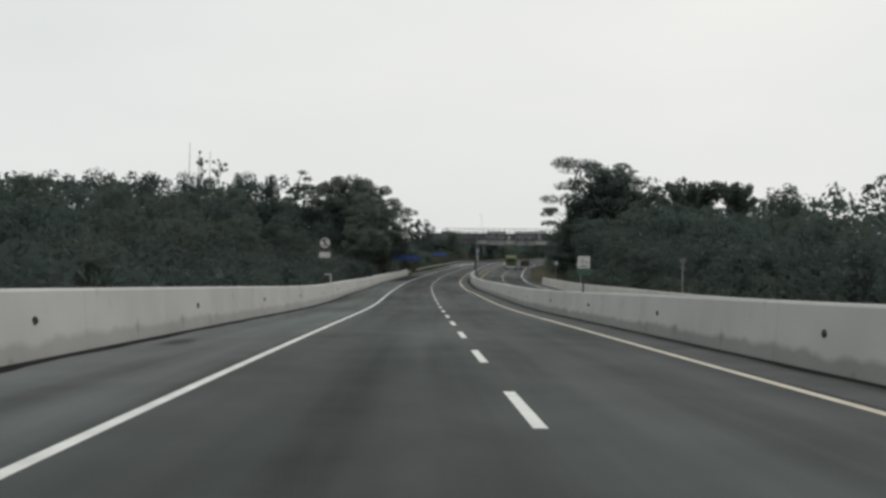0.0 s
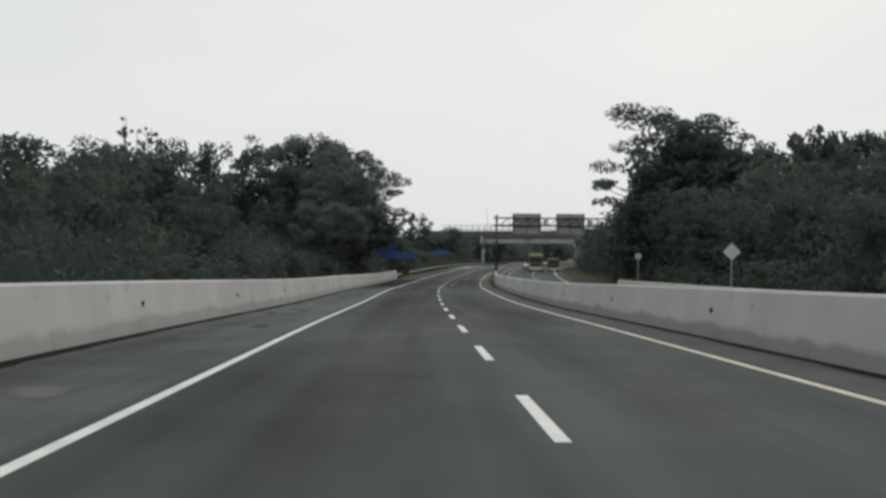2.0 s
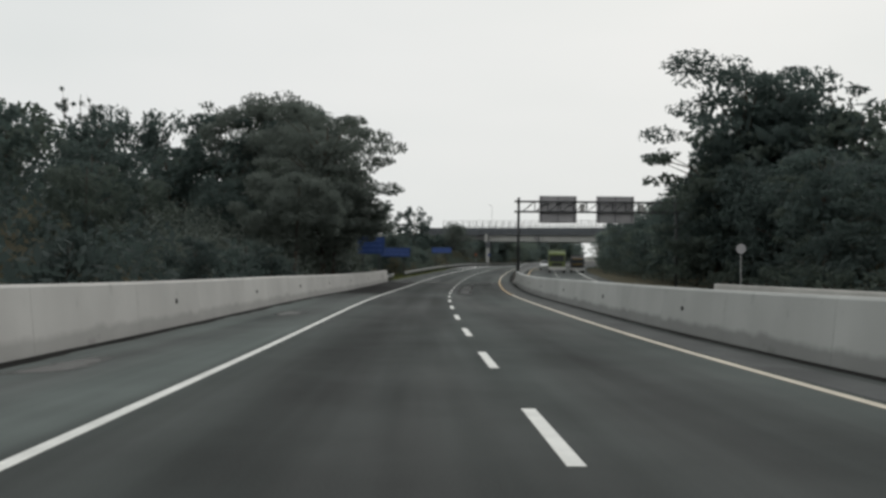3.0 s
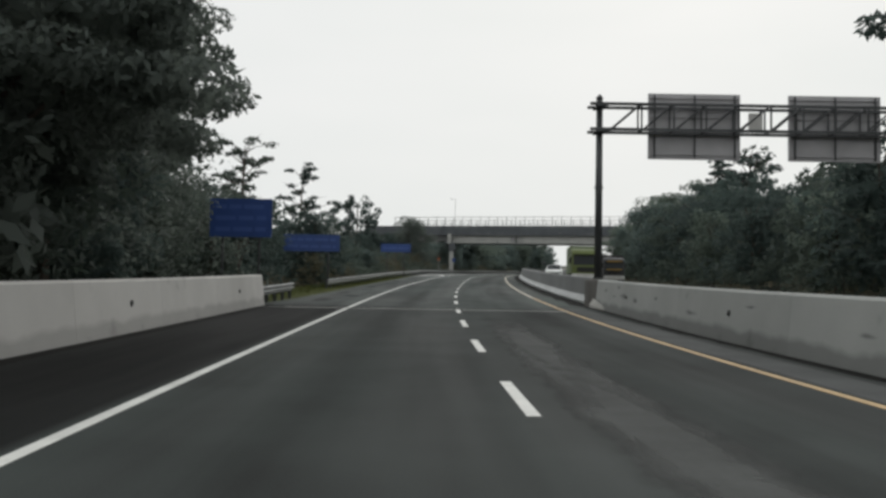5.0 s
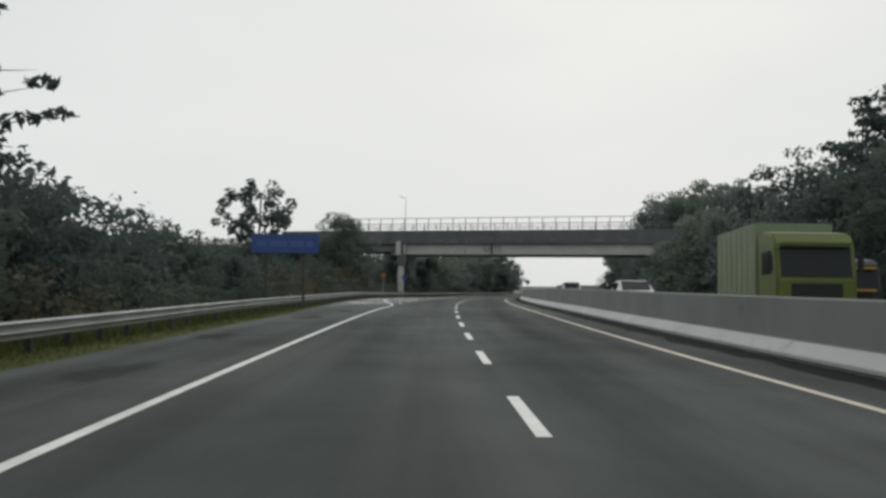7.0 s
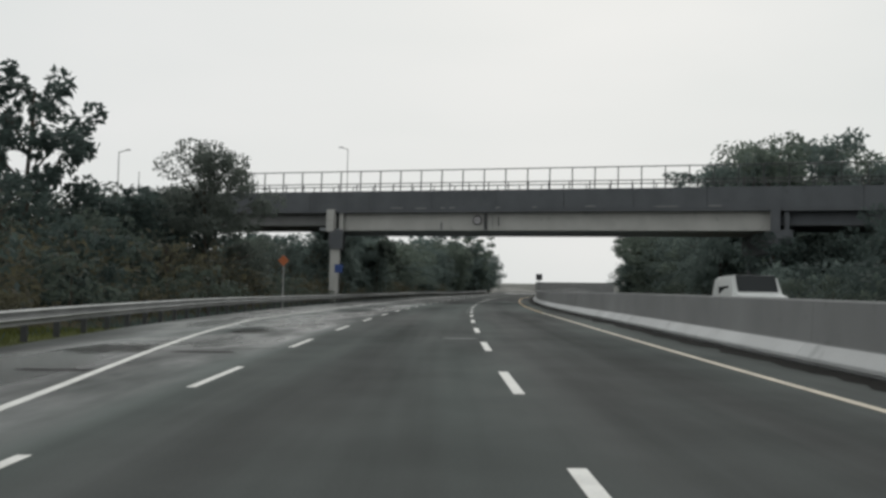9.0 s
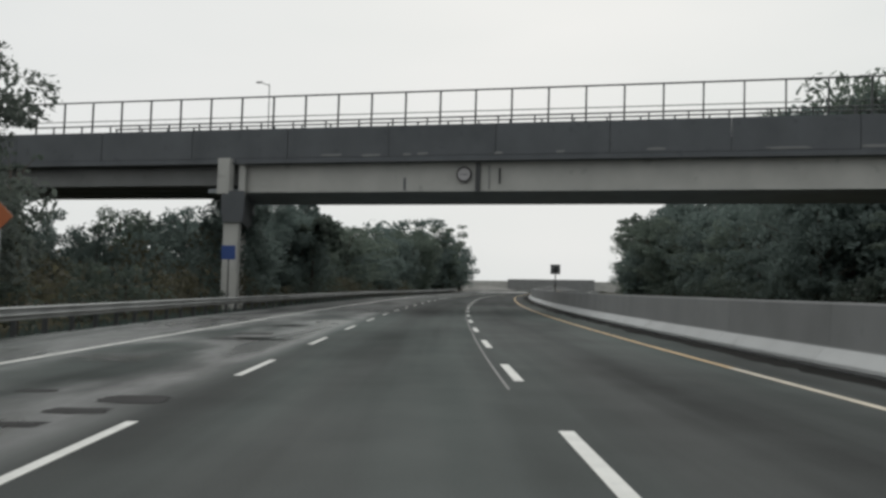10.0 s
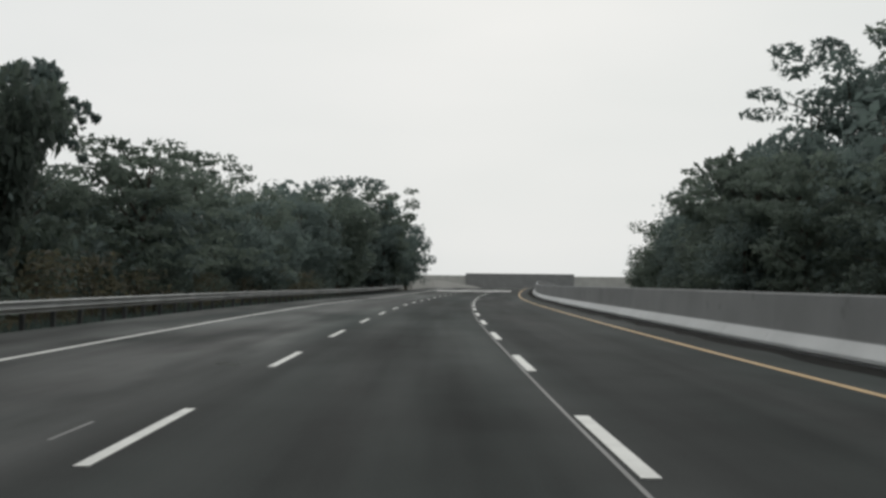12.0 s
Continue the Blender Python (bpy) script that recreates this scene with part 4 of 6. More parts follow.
def approach_bank():
    """The earth bank that carries the crossing road up to the overpass."""
    m = pose(36.3, 361.2, road_z(364), 0, 0, -28.8)
    rows = [(-37.5, 8.0), (-42.0, 8.2), (-50.0, 8.0), (-68.0, 7.4), (-95.0, 6.4)]
    cross = [(-13.0, -1.0), (-7.0, 0.55), (-1.2, 0.97), (-0.4, 1.0), (8.0, 1.0), (9.0, 0.97), (15.0, 0.5), (21.0, -1.0)]
    verts, faces = [], []
    for x, top in rows:
        for y, f in cross:
            z = -2.5 if f < 0 else top * f + 0.15 * noise.noise(Vector((x * 0.3, y * 0.4, 8.0)))
            verts.append(m @ Vector((x, y, z)))
    k = len(cross)
    for i in range(len(rows) - 1):
        for j in range(k - 1):
            faces.append((i * k + j, (i + 1) * k + j, (i + 1) * k + j + 1, i * k + j + 1))
    faces.append(tuple(range(k)))
    me = bpy.data.meshes.new("embankment")
    me.from_pydata(verts, [], faces)
    me.materials.append(EARTH)
    tagged(new("embankment", me), "brown earth bank carrying the crossing road", "embankment", kind="structure")


approach_bank()


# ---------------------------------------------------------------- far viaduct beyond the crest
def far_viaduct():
    # placed and turned to fit the camera's view; a solid wall below
    root = thing("far_viaduct", pose(128.0, 619.0, 20.6, 0, 0, -16.0), "low concrete viaduct wall, set square to the camera's view", "bridge")
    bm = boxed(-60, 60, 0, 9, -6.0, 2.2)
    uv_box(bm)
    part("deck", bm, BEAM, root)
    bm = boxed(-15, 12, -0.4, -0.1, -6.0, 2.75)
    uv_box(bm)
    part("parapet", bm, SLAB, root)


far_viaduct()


# ---------------------------------------------------------------- sign gantry in the median
def round_post(root, x, z0, z1):
    """A tapered steel tube with flange rings and a pointed cap."""
    part("post", rodded((x, 0, z0), (x, 0, z1), 0.145, 0.12, n=20), DARK_STEEL, root, smooth=True)
    for z in (z0 + 0.03, 0.5 * (z0 + z1)):
        part("flange", rodded((x, 0, z - 0.03), (x, 0, z + 0.03), 0.17, n=20), DARK_STEEL, root)
    part("cap", rodded((x, 0, z1 - 0.02), (x, 0, z1 + 0.12), 0.15, 0.03, n=16), DARK_STEEL, root)


def gantry():
    root = thing("sign_gantry", stand(187.9, 5.21), "dark steel sign gantry over the opposite carriageway, seen from behind", "sign gantry")
    x, half = 0.04, 0.40
    round_post(root, x, 1.05, 7.85)
    bm = bmesh.new()
    rings = []
    for z, grow in ((-0.2, 0.03), (0.05, 0.02), (0.35, 0.0), (0.93, 0.0), (0.985, -0.015), (1.01, -0.06)):
        ring = []
        for cx, cy, a0 in ((0.14, 0.42, 0), (-0.12, 0.42, 90), (-0.12, -0.42, 180), (0.14, -0.42, 270)):
            for a in (0, 22.5, 45, 67.5, 90):
                r = 0.26 + grow
                ring.append(bm.verts.new((cx - 0.02 + r * math.cos(math.radians(a0 + a)), cy + r * math.sin(math.radians(a0 + a)), z)))
        rings.append(ring)
    for low, high in zip(rings, rings[1:]):
        for i in range(len(low)):
            j = (i + 1) % len(low)
            bm.faces.new((low[i], low[j], high[j], high[i]))
    bm.faces.new(rings[-1])
    bm.faces.new(rings[0][::-1])
    uv_box(bm)
    part("pedestal", bm, PLINTH, root, "dark stained concrete pedestal with rounded corners")
    part("base_plate", boxed(x - 0.2, x + 0.2, -0.24, 0.24, 1.01, 1.06, 0.008), DARK_STEEL, root)
    for z in (6.6, 7.55):
        for y in (-half, half):
            part("chord", boxed(-0.36, 14.9, y - 0.05, y + 0.05, z - 0.055, z + 0.055, 0.01), DARK_STEEL, root)
        part("saddle", boxed(x - 0.2, x + 0.2, -half - 0.1, half + 0.1, z - 0.1, z - 0.06, 0.01), DARK_STEEL, root)
    for y in (-half, half):
        for i in range(12):
            x0 = 0.4 + i * 1.2
            part("brace", rodded((x0, y, 6.6), (x0 + 1.1, y, 7.55), 0.035, n=8), DARK_STEEL, root)
            part("upright", boxed(x0 + 1.12, x0 + 1.18, y - 0.03, y + 0.03, 6.6, 7.55), DARK_STEEL, root)
    for i in range(13):
        for z in (6.6, 7.55):
            part("cross_tie", rodded((0.35 + i * 1.2, -half, z), (0.35 + i * 1.2, half, z), 0.025, n=8), DARK_STEEL, root)
    round_post(root, 14.6, -0.3, 7.75)
    for x0 in (1.97, 7.3):
        panel = part("sign_panel", boxed(x0, x0 + 3.5, 0.56, 0.62, 5.64, 8.16, 0.01), SIGN_BACK, root, "grey unpainted back of a road sign panel")
        for k in range(4):
            z = 5.8 + k * 0.72
            part("stiffener", boxed(x0 + 0.05, x0 + 3.45, 0.49, 0.558, z, z + 0.06), SIGN_BACK, panel)
        for k in range(3):
            xx = x0 + 0.2 + k * 1.52
            part("bracket", boxed(xx, xx + 0.06, 0.45, 0.49, 5.7, 8.1), DARK_STEEL, panel)
    for x0 in (5.72, 11.2):
        part("service_box", boxed(x0, x0 + 0.5, 0.2, 0.38, 6.68, 7.4, 0.02), SIGN_WHITE, root, "pale service box beside the panels")


gantry()


# ---------------------------------------------------------------- signs
def bars(parent, x0, x1, z0, z1, y, rows, mat, seed):
    rng = random.Random(seed)
    h = (z1 - z0) / rows
    for r in range(rows):
        x = x0
        while x < x1 - 0.15:
            w = min(rng.uniform(0.35, 0.9), x1 - x)
            part("lettering_bar", boxed(x, x + w, y - 0.004, y, z0 + (r + 0.3) * h, z0 + (r + 0.7) * h), mat, parent)
            x += w + 0.12


def blue_sign(s, off, width, z0, z1, turn, posts, label, rows):
    base = ground_at(s, off)
    root = thing("blue_sign", stand(s, off, base, turn), label, "road sign", "blue direction signs")
    a, b = z0 - base, z1 - base
    panel = part("panel", boxed(-width / 2, width / 2, -0.03, 0.03, a, b, 0.012), SIGN_BLUE, root)
    bars(panel, -width / 2 + 0.25, width / 2 - 0.25, a + 0.1, b - 0.1, -0.032, rows, SIGN_TEXT, int(s))
    for x in posts:
        part("post", rodded((x, 0.1, -0.2), (x, 0.1, b - 0.1), 0.06), DARK_STEEL, root)
        part("clamp", boxed(x - 0.09, x + 0.09, 0.03, 0.1, a + 0.2, a + 0.28), DARK_STEEL, root)
        part("clamp", boxed(x - 0.09, x + 0.09, 0.03, 0.1, b - 0.3, b - 0.22), DARK_STEEL, root)


blue_sign(193.5, -9.25, 2.7, 2.5, 4.15, -4, (-0.8, 0.8), "large blue direction sign on two posts before dark trees", 3)
blue_sign(214.5, -9.3, 3.5, 2.15, 3.22, 6, (1.05,), "wide blue direction sign on a post behind the guard rail", 2)
blue_sign(260.0, -8.2, 3.2, 2.6, 3.5, 4, (-0.9, 0.9), "small blue direction sign on posts behind the guard rail", 1)


def round_sign():
    root = thing("no_stopping_sign", stand(64.4, -6.95, 1.0), "round sign with struck-out letter on a cranked pipe", "road sign")
    z = 2.52
    part("rim", disc(bmesh.new(), -0.02, z, 0.38, 0.0, 0.02, 40), SIGN_DARK, root, "dark red-brown rim")
    part("face", disc(bmesh.new(), -0.02, z, 0.31, -0.012, 0.0, 40), SIGN_WHITE, root)
    cu = bpy.data.curves.new("letter", "FONT")
    cu.body = "S"
    cu.size = 0.62
    cu.extrude = 0.004
    cu.offset = 0.012
    cu.align_x = "CENTER"
    cu.align_y = "CENTER"
    tmp = bpy.data.objects.new("letter_tmp", cu)
    scene.collection.objects.link(tmp)
    me = bpy.data.meshes.new_from_object(tmp.evaluated_get(bpy.context.evaluated_depsgraph_get()))
    bpy.data.objects.remove(tmp)
    me.materials.clear()
    me.materials.append(SIGN_DARK)
    letter = new("letter", me)
    letter.parent = root
    letter.matrix_basis = pose(-0.02, -0.02, z, 90, 0, 0)
    bm = boxed(-0.32, 0.32, -0.022, -0.013, -0.035, 0.035)
    slash = part("slash", bm, SIGN_RED, root)
    slash.matrix_basis = pose(-0.02, 0, z, 0, 42, 0)
    plate = part("plate", boxed(-0.36, 0.32, -0.012, 0.012, 1.62, 1.95, 0.02), SIGN_WHITE, root, "pale rectangular plate below the disc")
    part("lettering_bar", boxed(-0.05, 0.24, -0.018, -0.012, 1.70, 1.73), SIGN_BACK, plate)
    part("upper_pipe", rodded((0.0, 0.04, 0.58), (0.0, 0.04, 2.7), 0.03), DARK_STEEL, root)
    part("crank", rodded((-0.02, 0.04, 0.58), (0.40, 0.04, 0.58), 0.035), SIGN_WHITE, root, "white-painted horizontal pipe")
    part("lower_pipe", rodded((0.38, 0.04, -0.02), (0.38, 0.04, 0.6), 0.035), SIGN_WHITE, root)


round_sign()


def post_sign(s, off, base, z, size, shape, mat, label, category="road sign", turn=0, post=STEEL):
    """A small plate on a post. shape: square, diamond or round; base: foot of the post above the road."""
    root = thing("small_sign", stand(s, off, base, turn), label, category)
    h = z - base
    part("post", rodded((0, 0.05, -0.1), (0, 0.05, h + 0.2), 0.035), post, root)
    bm = bmesh.new()
    if shape == "round":
        disc(bm, 0, h, size / 2, -0.02, 0.01)
    elif shape == "diamond":
        r = size * 0.7
        prism(bm, [(-r, h), (0, h - r), (r, h), (0, h + r)], -0.02, 0.01)
    else:
        box(bm, -size / 2, size / 2, -0.02, 0.01, h - size / 2, h + size / 2, 0.006)
    part("plate", bm, mat, root)
    return root


post_sign(121.5, 17.3, ground_at(121.5, 17.3), 2.8, 0.75, "diamond", SIGN_WHITE, "grey back of a diamond warning sign behind the far parapet")
post_sign(154.0, 17.6, ground_at(154, 17.6), 2.9, 0.6, "round", SIGN_BACK, "grey back of a round sign behind the far parapet")
sq = post_sign(40.0, 5.22, 1.0, 2.16, 0.47, "square", SIGN_WHITE, "white square sign with a green plate on the median barrier", post=DARK_STEEL)
part("symbol", boxed(-0.13, 0.02, -0.027, -0.021, 1.10, 1.30), SIGN_BACK, sq, "grey printed symbol")
part("lettering_bar", boxed(-0.14, 0.14, -0.027, -0.021, 0.99, 1.03), SIGN_DARK, sq)
part("lettering_bar", boxed(0.05, 0.16, -0.027, -0.021, 1.14, 1.18), SIGN_DARK, sq)
part("lower_plate", boxed(-0.26, 0.26, -0.02, 0.01, 0.69, 0.915), SIGN_GREEN, sq, "dark green plate below the sign")
far_sign = post_sign(75.0, 17.9, ground_at(75, 17.9), 2.95, 0.46, "round", SIGN_DIM, "grey back of a round sign above a small plate")
part("lower_plate", boxed(-0.17, 0.17, -0.02, 0.01, 2.26 - ground_at(75, 17.9), 2.52 - ground_at(75, 17.9)), SIGN_DIM, far_sign)
post_sign(332.0, -10.95, ground_at(332, -10.95), 2.66, 0.46, "diamond", SIGN_ORANGE, "orange diamond warning sign among roadside shrubs")
post_sign(360.0, -11.9, ground_at(360, -11.9), 2.8, 0.7, "square", SIGN_BLUE, "small blue square sign before the bridge pier", post=DARK_STEEL)
mark = post_sign(375.4, 5.47, 1.03, 2.45, 0.62, "square", SIGN_BACK, "grey square sign with a dark symbol on the median barrier", post=DARK_STEEL)
part("panel", boxed(-0.26, 0.26, -0.026, -0.02, 1.16, 1.68), CAR_GREY, mark, "dark grey inner panel")
part("symbol", boxed(-0.1, 0.1, -0.03, -0.026, 1.24, 1.42), SIGN_DARK, mark)
part("symbol", disc(bmesh.new(), 0.0, 1.54, 0.07, -0.03, -0.026, 14), SIGN_DARK, mark)


# ---------------------------------------------------------------- traffic on the opposite carriageway
def wheel(parent, x, y, r, w):
    tyre = part("wheel", disc(bmesh.new(), 0, 0, r, -w / 2, w / 2, 22), RUBBER, parent)
    tyre.matrix_basis = pose(x, y, r, 0, 0, 90)
    part("rim", disc(bmesh.new(), 0, 0, r * 0.55, -w / 2 - 0.01, w / 2 + 0.01, 16), STEEL, tyre)


def truck(s, off, cab_mat, box_mat, top, length, label, scale=1.0):
    root = thing("truck", stand(s, off, far_fall(s, off), 0.0, scale), label, "truck", "oncoming lorries")
    # the cab's front faces back along the road (towards -y)
    bm = bmesh.new()
    prism(bm, [(0.0, 0.75), (0.0, 1.55), (0.16, 2.55), (0.45, top - 0.45), (1.75, top - 0.3), (1.75, 0.75)], -1.2, 1.2)
    bmesh.ops.rotate(bm, verts=bm.verts[:], matrix=Matrix(((0, 1, 0), (1, 0, 0), (0, 0, 1))))
    bmesh.ops.bevel(bm, geom=bm.edges[:], offset=0.07, segments=2, affect="EDGES")
    bmesh.ops.recalc_face_normals(bm, faces=bm.faces[:])
    part("cab", bm, cab_mat, root)
    bm = bmesh.new()
    prism(bm, [(0.015, 1.62), (0.165, 2.5), (0.24, 2.5), (0.24, 1.62)], -1.05, 1.05)
    bmesh.ops.rotate(bm, verts=bm.verts[:], matrix=Matrix(((0, 1, 0), (1, 0, 0), (0, 0, 1))))
    for v in bm.verts:
        v.co.y -= 0.035
    bmesh.ops.recalc_face_normals(bm, faces=bm.faces[:])
    part("windscreen", bm, GLASS_DARK, root)
    part("sun_visor", boxed(-1.08, 1.08, -0.12, 0.14, 2.52, 2.62, 0.02), cab_mat, root)
    part("bumper", boxed(-1.2, 1.2, -0.12, 0.3, 0.4, 0.85, 0.05), SIGN_WHITE, root, "pale front bumper")
    part("grille", boxed(-0.75, 0.75, -0.04, 0.05, 1.0, 1.4, 0.01), RUBBER, root)
    for x in (-0.95, 0.95):
        part("headlight", boxed(x - 0.18, x + 0.18, -0.14, -0.05, 0.6, 0.78, 0.02), LAMP_LENS, root)
        part("mirror", boxed(x * 1.42 - 0.09, x * 1.42 + 0.09, 0.1, 0.16, 1.75, 2.25, 0.02), RUBBER, root)
        part("side_window", boxed(x * 1.268 - 0.01, x * 1.268 + 0.01, 0.45, 1.35, 1.7, 2.4, 0.005), GLASS_DARK, root)
    part("chassis", boxed(-0.5, 0.5, 0.3, length - 0.2, 0.55, 0.85), DARK_STEEL, root)
    part("cargo_box", boxed(-1.22, 1.22, 1.95, length, 0.95, top, 0.03), box_mat, root)
    for k in range(int((length - 2.2) / 0.6)):
        for x in (-1.235, 1.225):
            part("box_rib", boxed(x, x + 0.01, 2.2 + k * 0.6, 2.24 + k * 0.6, 1.0, top - 0.06), box_mat, root)
    for y in (0.85, length - 1.5):
        for x in (-1.05, 1.05):
            wheel(root, x, y, 0.48, 0.3)
    return root


def car(s, off, paint, label, turn=0, boxy=False):
    root = thing("car", stand(s, off, far_fall(s, off), turn), label, "car", "oncoming cars")
    side = [(-2.1, 0.35), (-2.15, 0.75), (-1.3, 0.95), (-0.55, 1.5), (1.2, 1.55), (2.0, 1.0), (2.1, 0.4)]
    if boxy:  # upright windscreen and a long flat roof
        side = [(-2.0, 0.4), (-2.05, 0.95), (-1.15, 1.08), (-0.75, 1.74), (1.85, 1.78), (2.05, 1.1), (2.05, 0.45)]
    bm = bmesh.new()
    prism(bm, side, -0.85, 0.85)
    bmesh.ops.rotate(bm, verts=bm.verts[:], matrix=Matrix(((0, 1, 0), (1, 0, 0), (0, 0, 1))))
    for v in bm.verts:
        if v.co.z > 1.2:
            v.co.x *= 0.88 if boxy else 0.8
    bmesh.ops.bevel(bm, geom=bm.edges[:], offset=0.08, segments=2, affect="EDGES")
    bmesh.ops.recalc_face_normals(bm, faces=bm.faces[:])
    part("body", bm, paint, root)
    ws = boxed(-0.68, 0.68, -0.012, 0.012, -0.36, 0.36, 0.01)
    glass = part("windscreen", ws, GLASS_DARK, root)
    glass.matrix_basis = pose(0, -0.985, 1.42, -31, 0, 0) if boxy else pose(0, -0.965, 1.24, -53.5, 0, 0)
    for x in (-0.79, 0.79):
        part("side_window", boxed(x - 0.03, x + 0.03, -0.4, 1.0, 1.0, 1.4, 0.02), GLASS_DARK, root)
        part("headlight", boxed(x * 0.8 - 0.14, x * 0.8 + 0.14, -2.17, -2.08, 0.66, 0.8, 0.02), LAMP_LENS, root)
    part("grille", boxed(-0.42, 0.42, -2.16, -2.1, 0.42, 0.62, 0.01), RUBBER, root)
    for y in (-1.35, 1.35):
        for x in (-0.78, 0.78):
            wheel(root, x, y, 0.32, 0.2)


small = truck(246.0, 13.5, CAB_DARK, CAB_DARK, 3.3, 5.6, "dark lorry with yellow trim bars on the opposite carriageway", 0.8)
for z in (1.5, 2.45):
    part("trim_bar", boxed(-0.9, 0.9, -0.16, -0.13, z, z + 0.09), TRIM_YELLOW, small, "yellow trim bar")
truck(241.0, 10.45, CAB_GREEN, BOX_GREEN, 3.38, 6.4, "yellow-green box lorry with a pale green body on the opposite carriageway")
car(262.0, 8.7, CAR_WHITE, "white hatchback on the opposite carriageway")
car(309.0, 9.7, CAR_WHITE, "white boxy off-roader on the opposite carriageway before the overpass", boxy=True)


# ---------------------------------------------------------------- trees
def leaf_mesh(name, centres, radii, counts, size, mat, rng, flat=1.0, droop=0.0, up=0.5):
    """Many small pointed leaves filling soft clumps round the centres."""
    pts, nrm = [], []
    for c, r, k in zip(centres, radii, counts):
        d = rng.normal(size=(k, 3))
        d /= np.linalg.norm(d, axis=1)[:, None] + 1e-9
        rad = rng.uniform(0.25, 1.0, size=(k, 1)) ** 0.45
        p = d * rad * np.array([r, r, r * flat])
        pts.append(p + np.array(c))
        nrm.append(d)
    p = np.concatenate(pts)
    d = np.concatenate(nrm)
    n = len(p)
    normal = d * 0.5 + rng.normal(size=(n, 3)) * 0.55 + np.array([0, 0, up])
    normal /= np.linalg.norm(normal, axis=1)[:, None] + 1e-9
    outward = d + np.array([0, 0, 0.35])
    normal *= np.where((normal * outward).sum(axis=1) < 0, -1.0, 1.0)[:, None]
    u = np.cross(normal, rng.normal(size=(n, 3)))
    u /= np.linalg.norm(u, axis=1)[:, None] + 1e-9
    u[:, 2] -= droop
    v = np.cross(normal, u)
    if not isinstance(size, (int, float)):
        size = np.repeat(np.array(size), counts)[:, None]
    sz = size * rng.uniform(0.6, 1.3, size=(n, 1))
    q = np.stack([p - u * sz, p - v * sz * 0.42 - u * sz * 0.1, p + u * sz, p + v * sz * 0.42 - u * sz * 0.1], axis=1).reshape(-1, 3)
    me = bpy.data.meshes.new(name)
    me.vertices.add(4 * n)
    me.vertices.foreach_set("co", q.astype(np.float32).ravel())
    me.loops.add(4 * n)
    me.loops.foreach_set("vertex_index", np.arange(4 * n, dtype=np.int32))
    me.polygons.add(n)
    me.polygons.foreach_set("loop_start", np.arange(0, 4 * n, 4, dtype=np.int32))
    me.update()
    me.validate()
    soft = outward * 0.6 + normal * 0.5
    soft /= np.linalg.norm(soft, axis=1)[:, None] + 1e-9
    me.normals_split_custom_set_from_vertices(np.repeat(soft, 4, axis=0))
    me.materials.append(mat)
    return me


def limbs_mesh(paths):
    """Tapered limbs, each a list of (point, radius)."""
    bm = bmesh.new()
    for path in paths:
        for (a, r0), (b, r1) in zip(path[:-1], path[1:]):
            rod(bm, a, b, r0, r1, 7)
    return bm


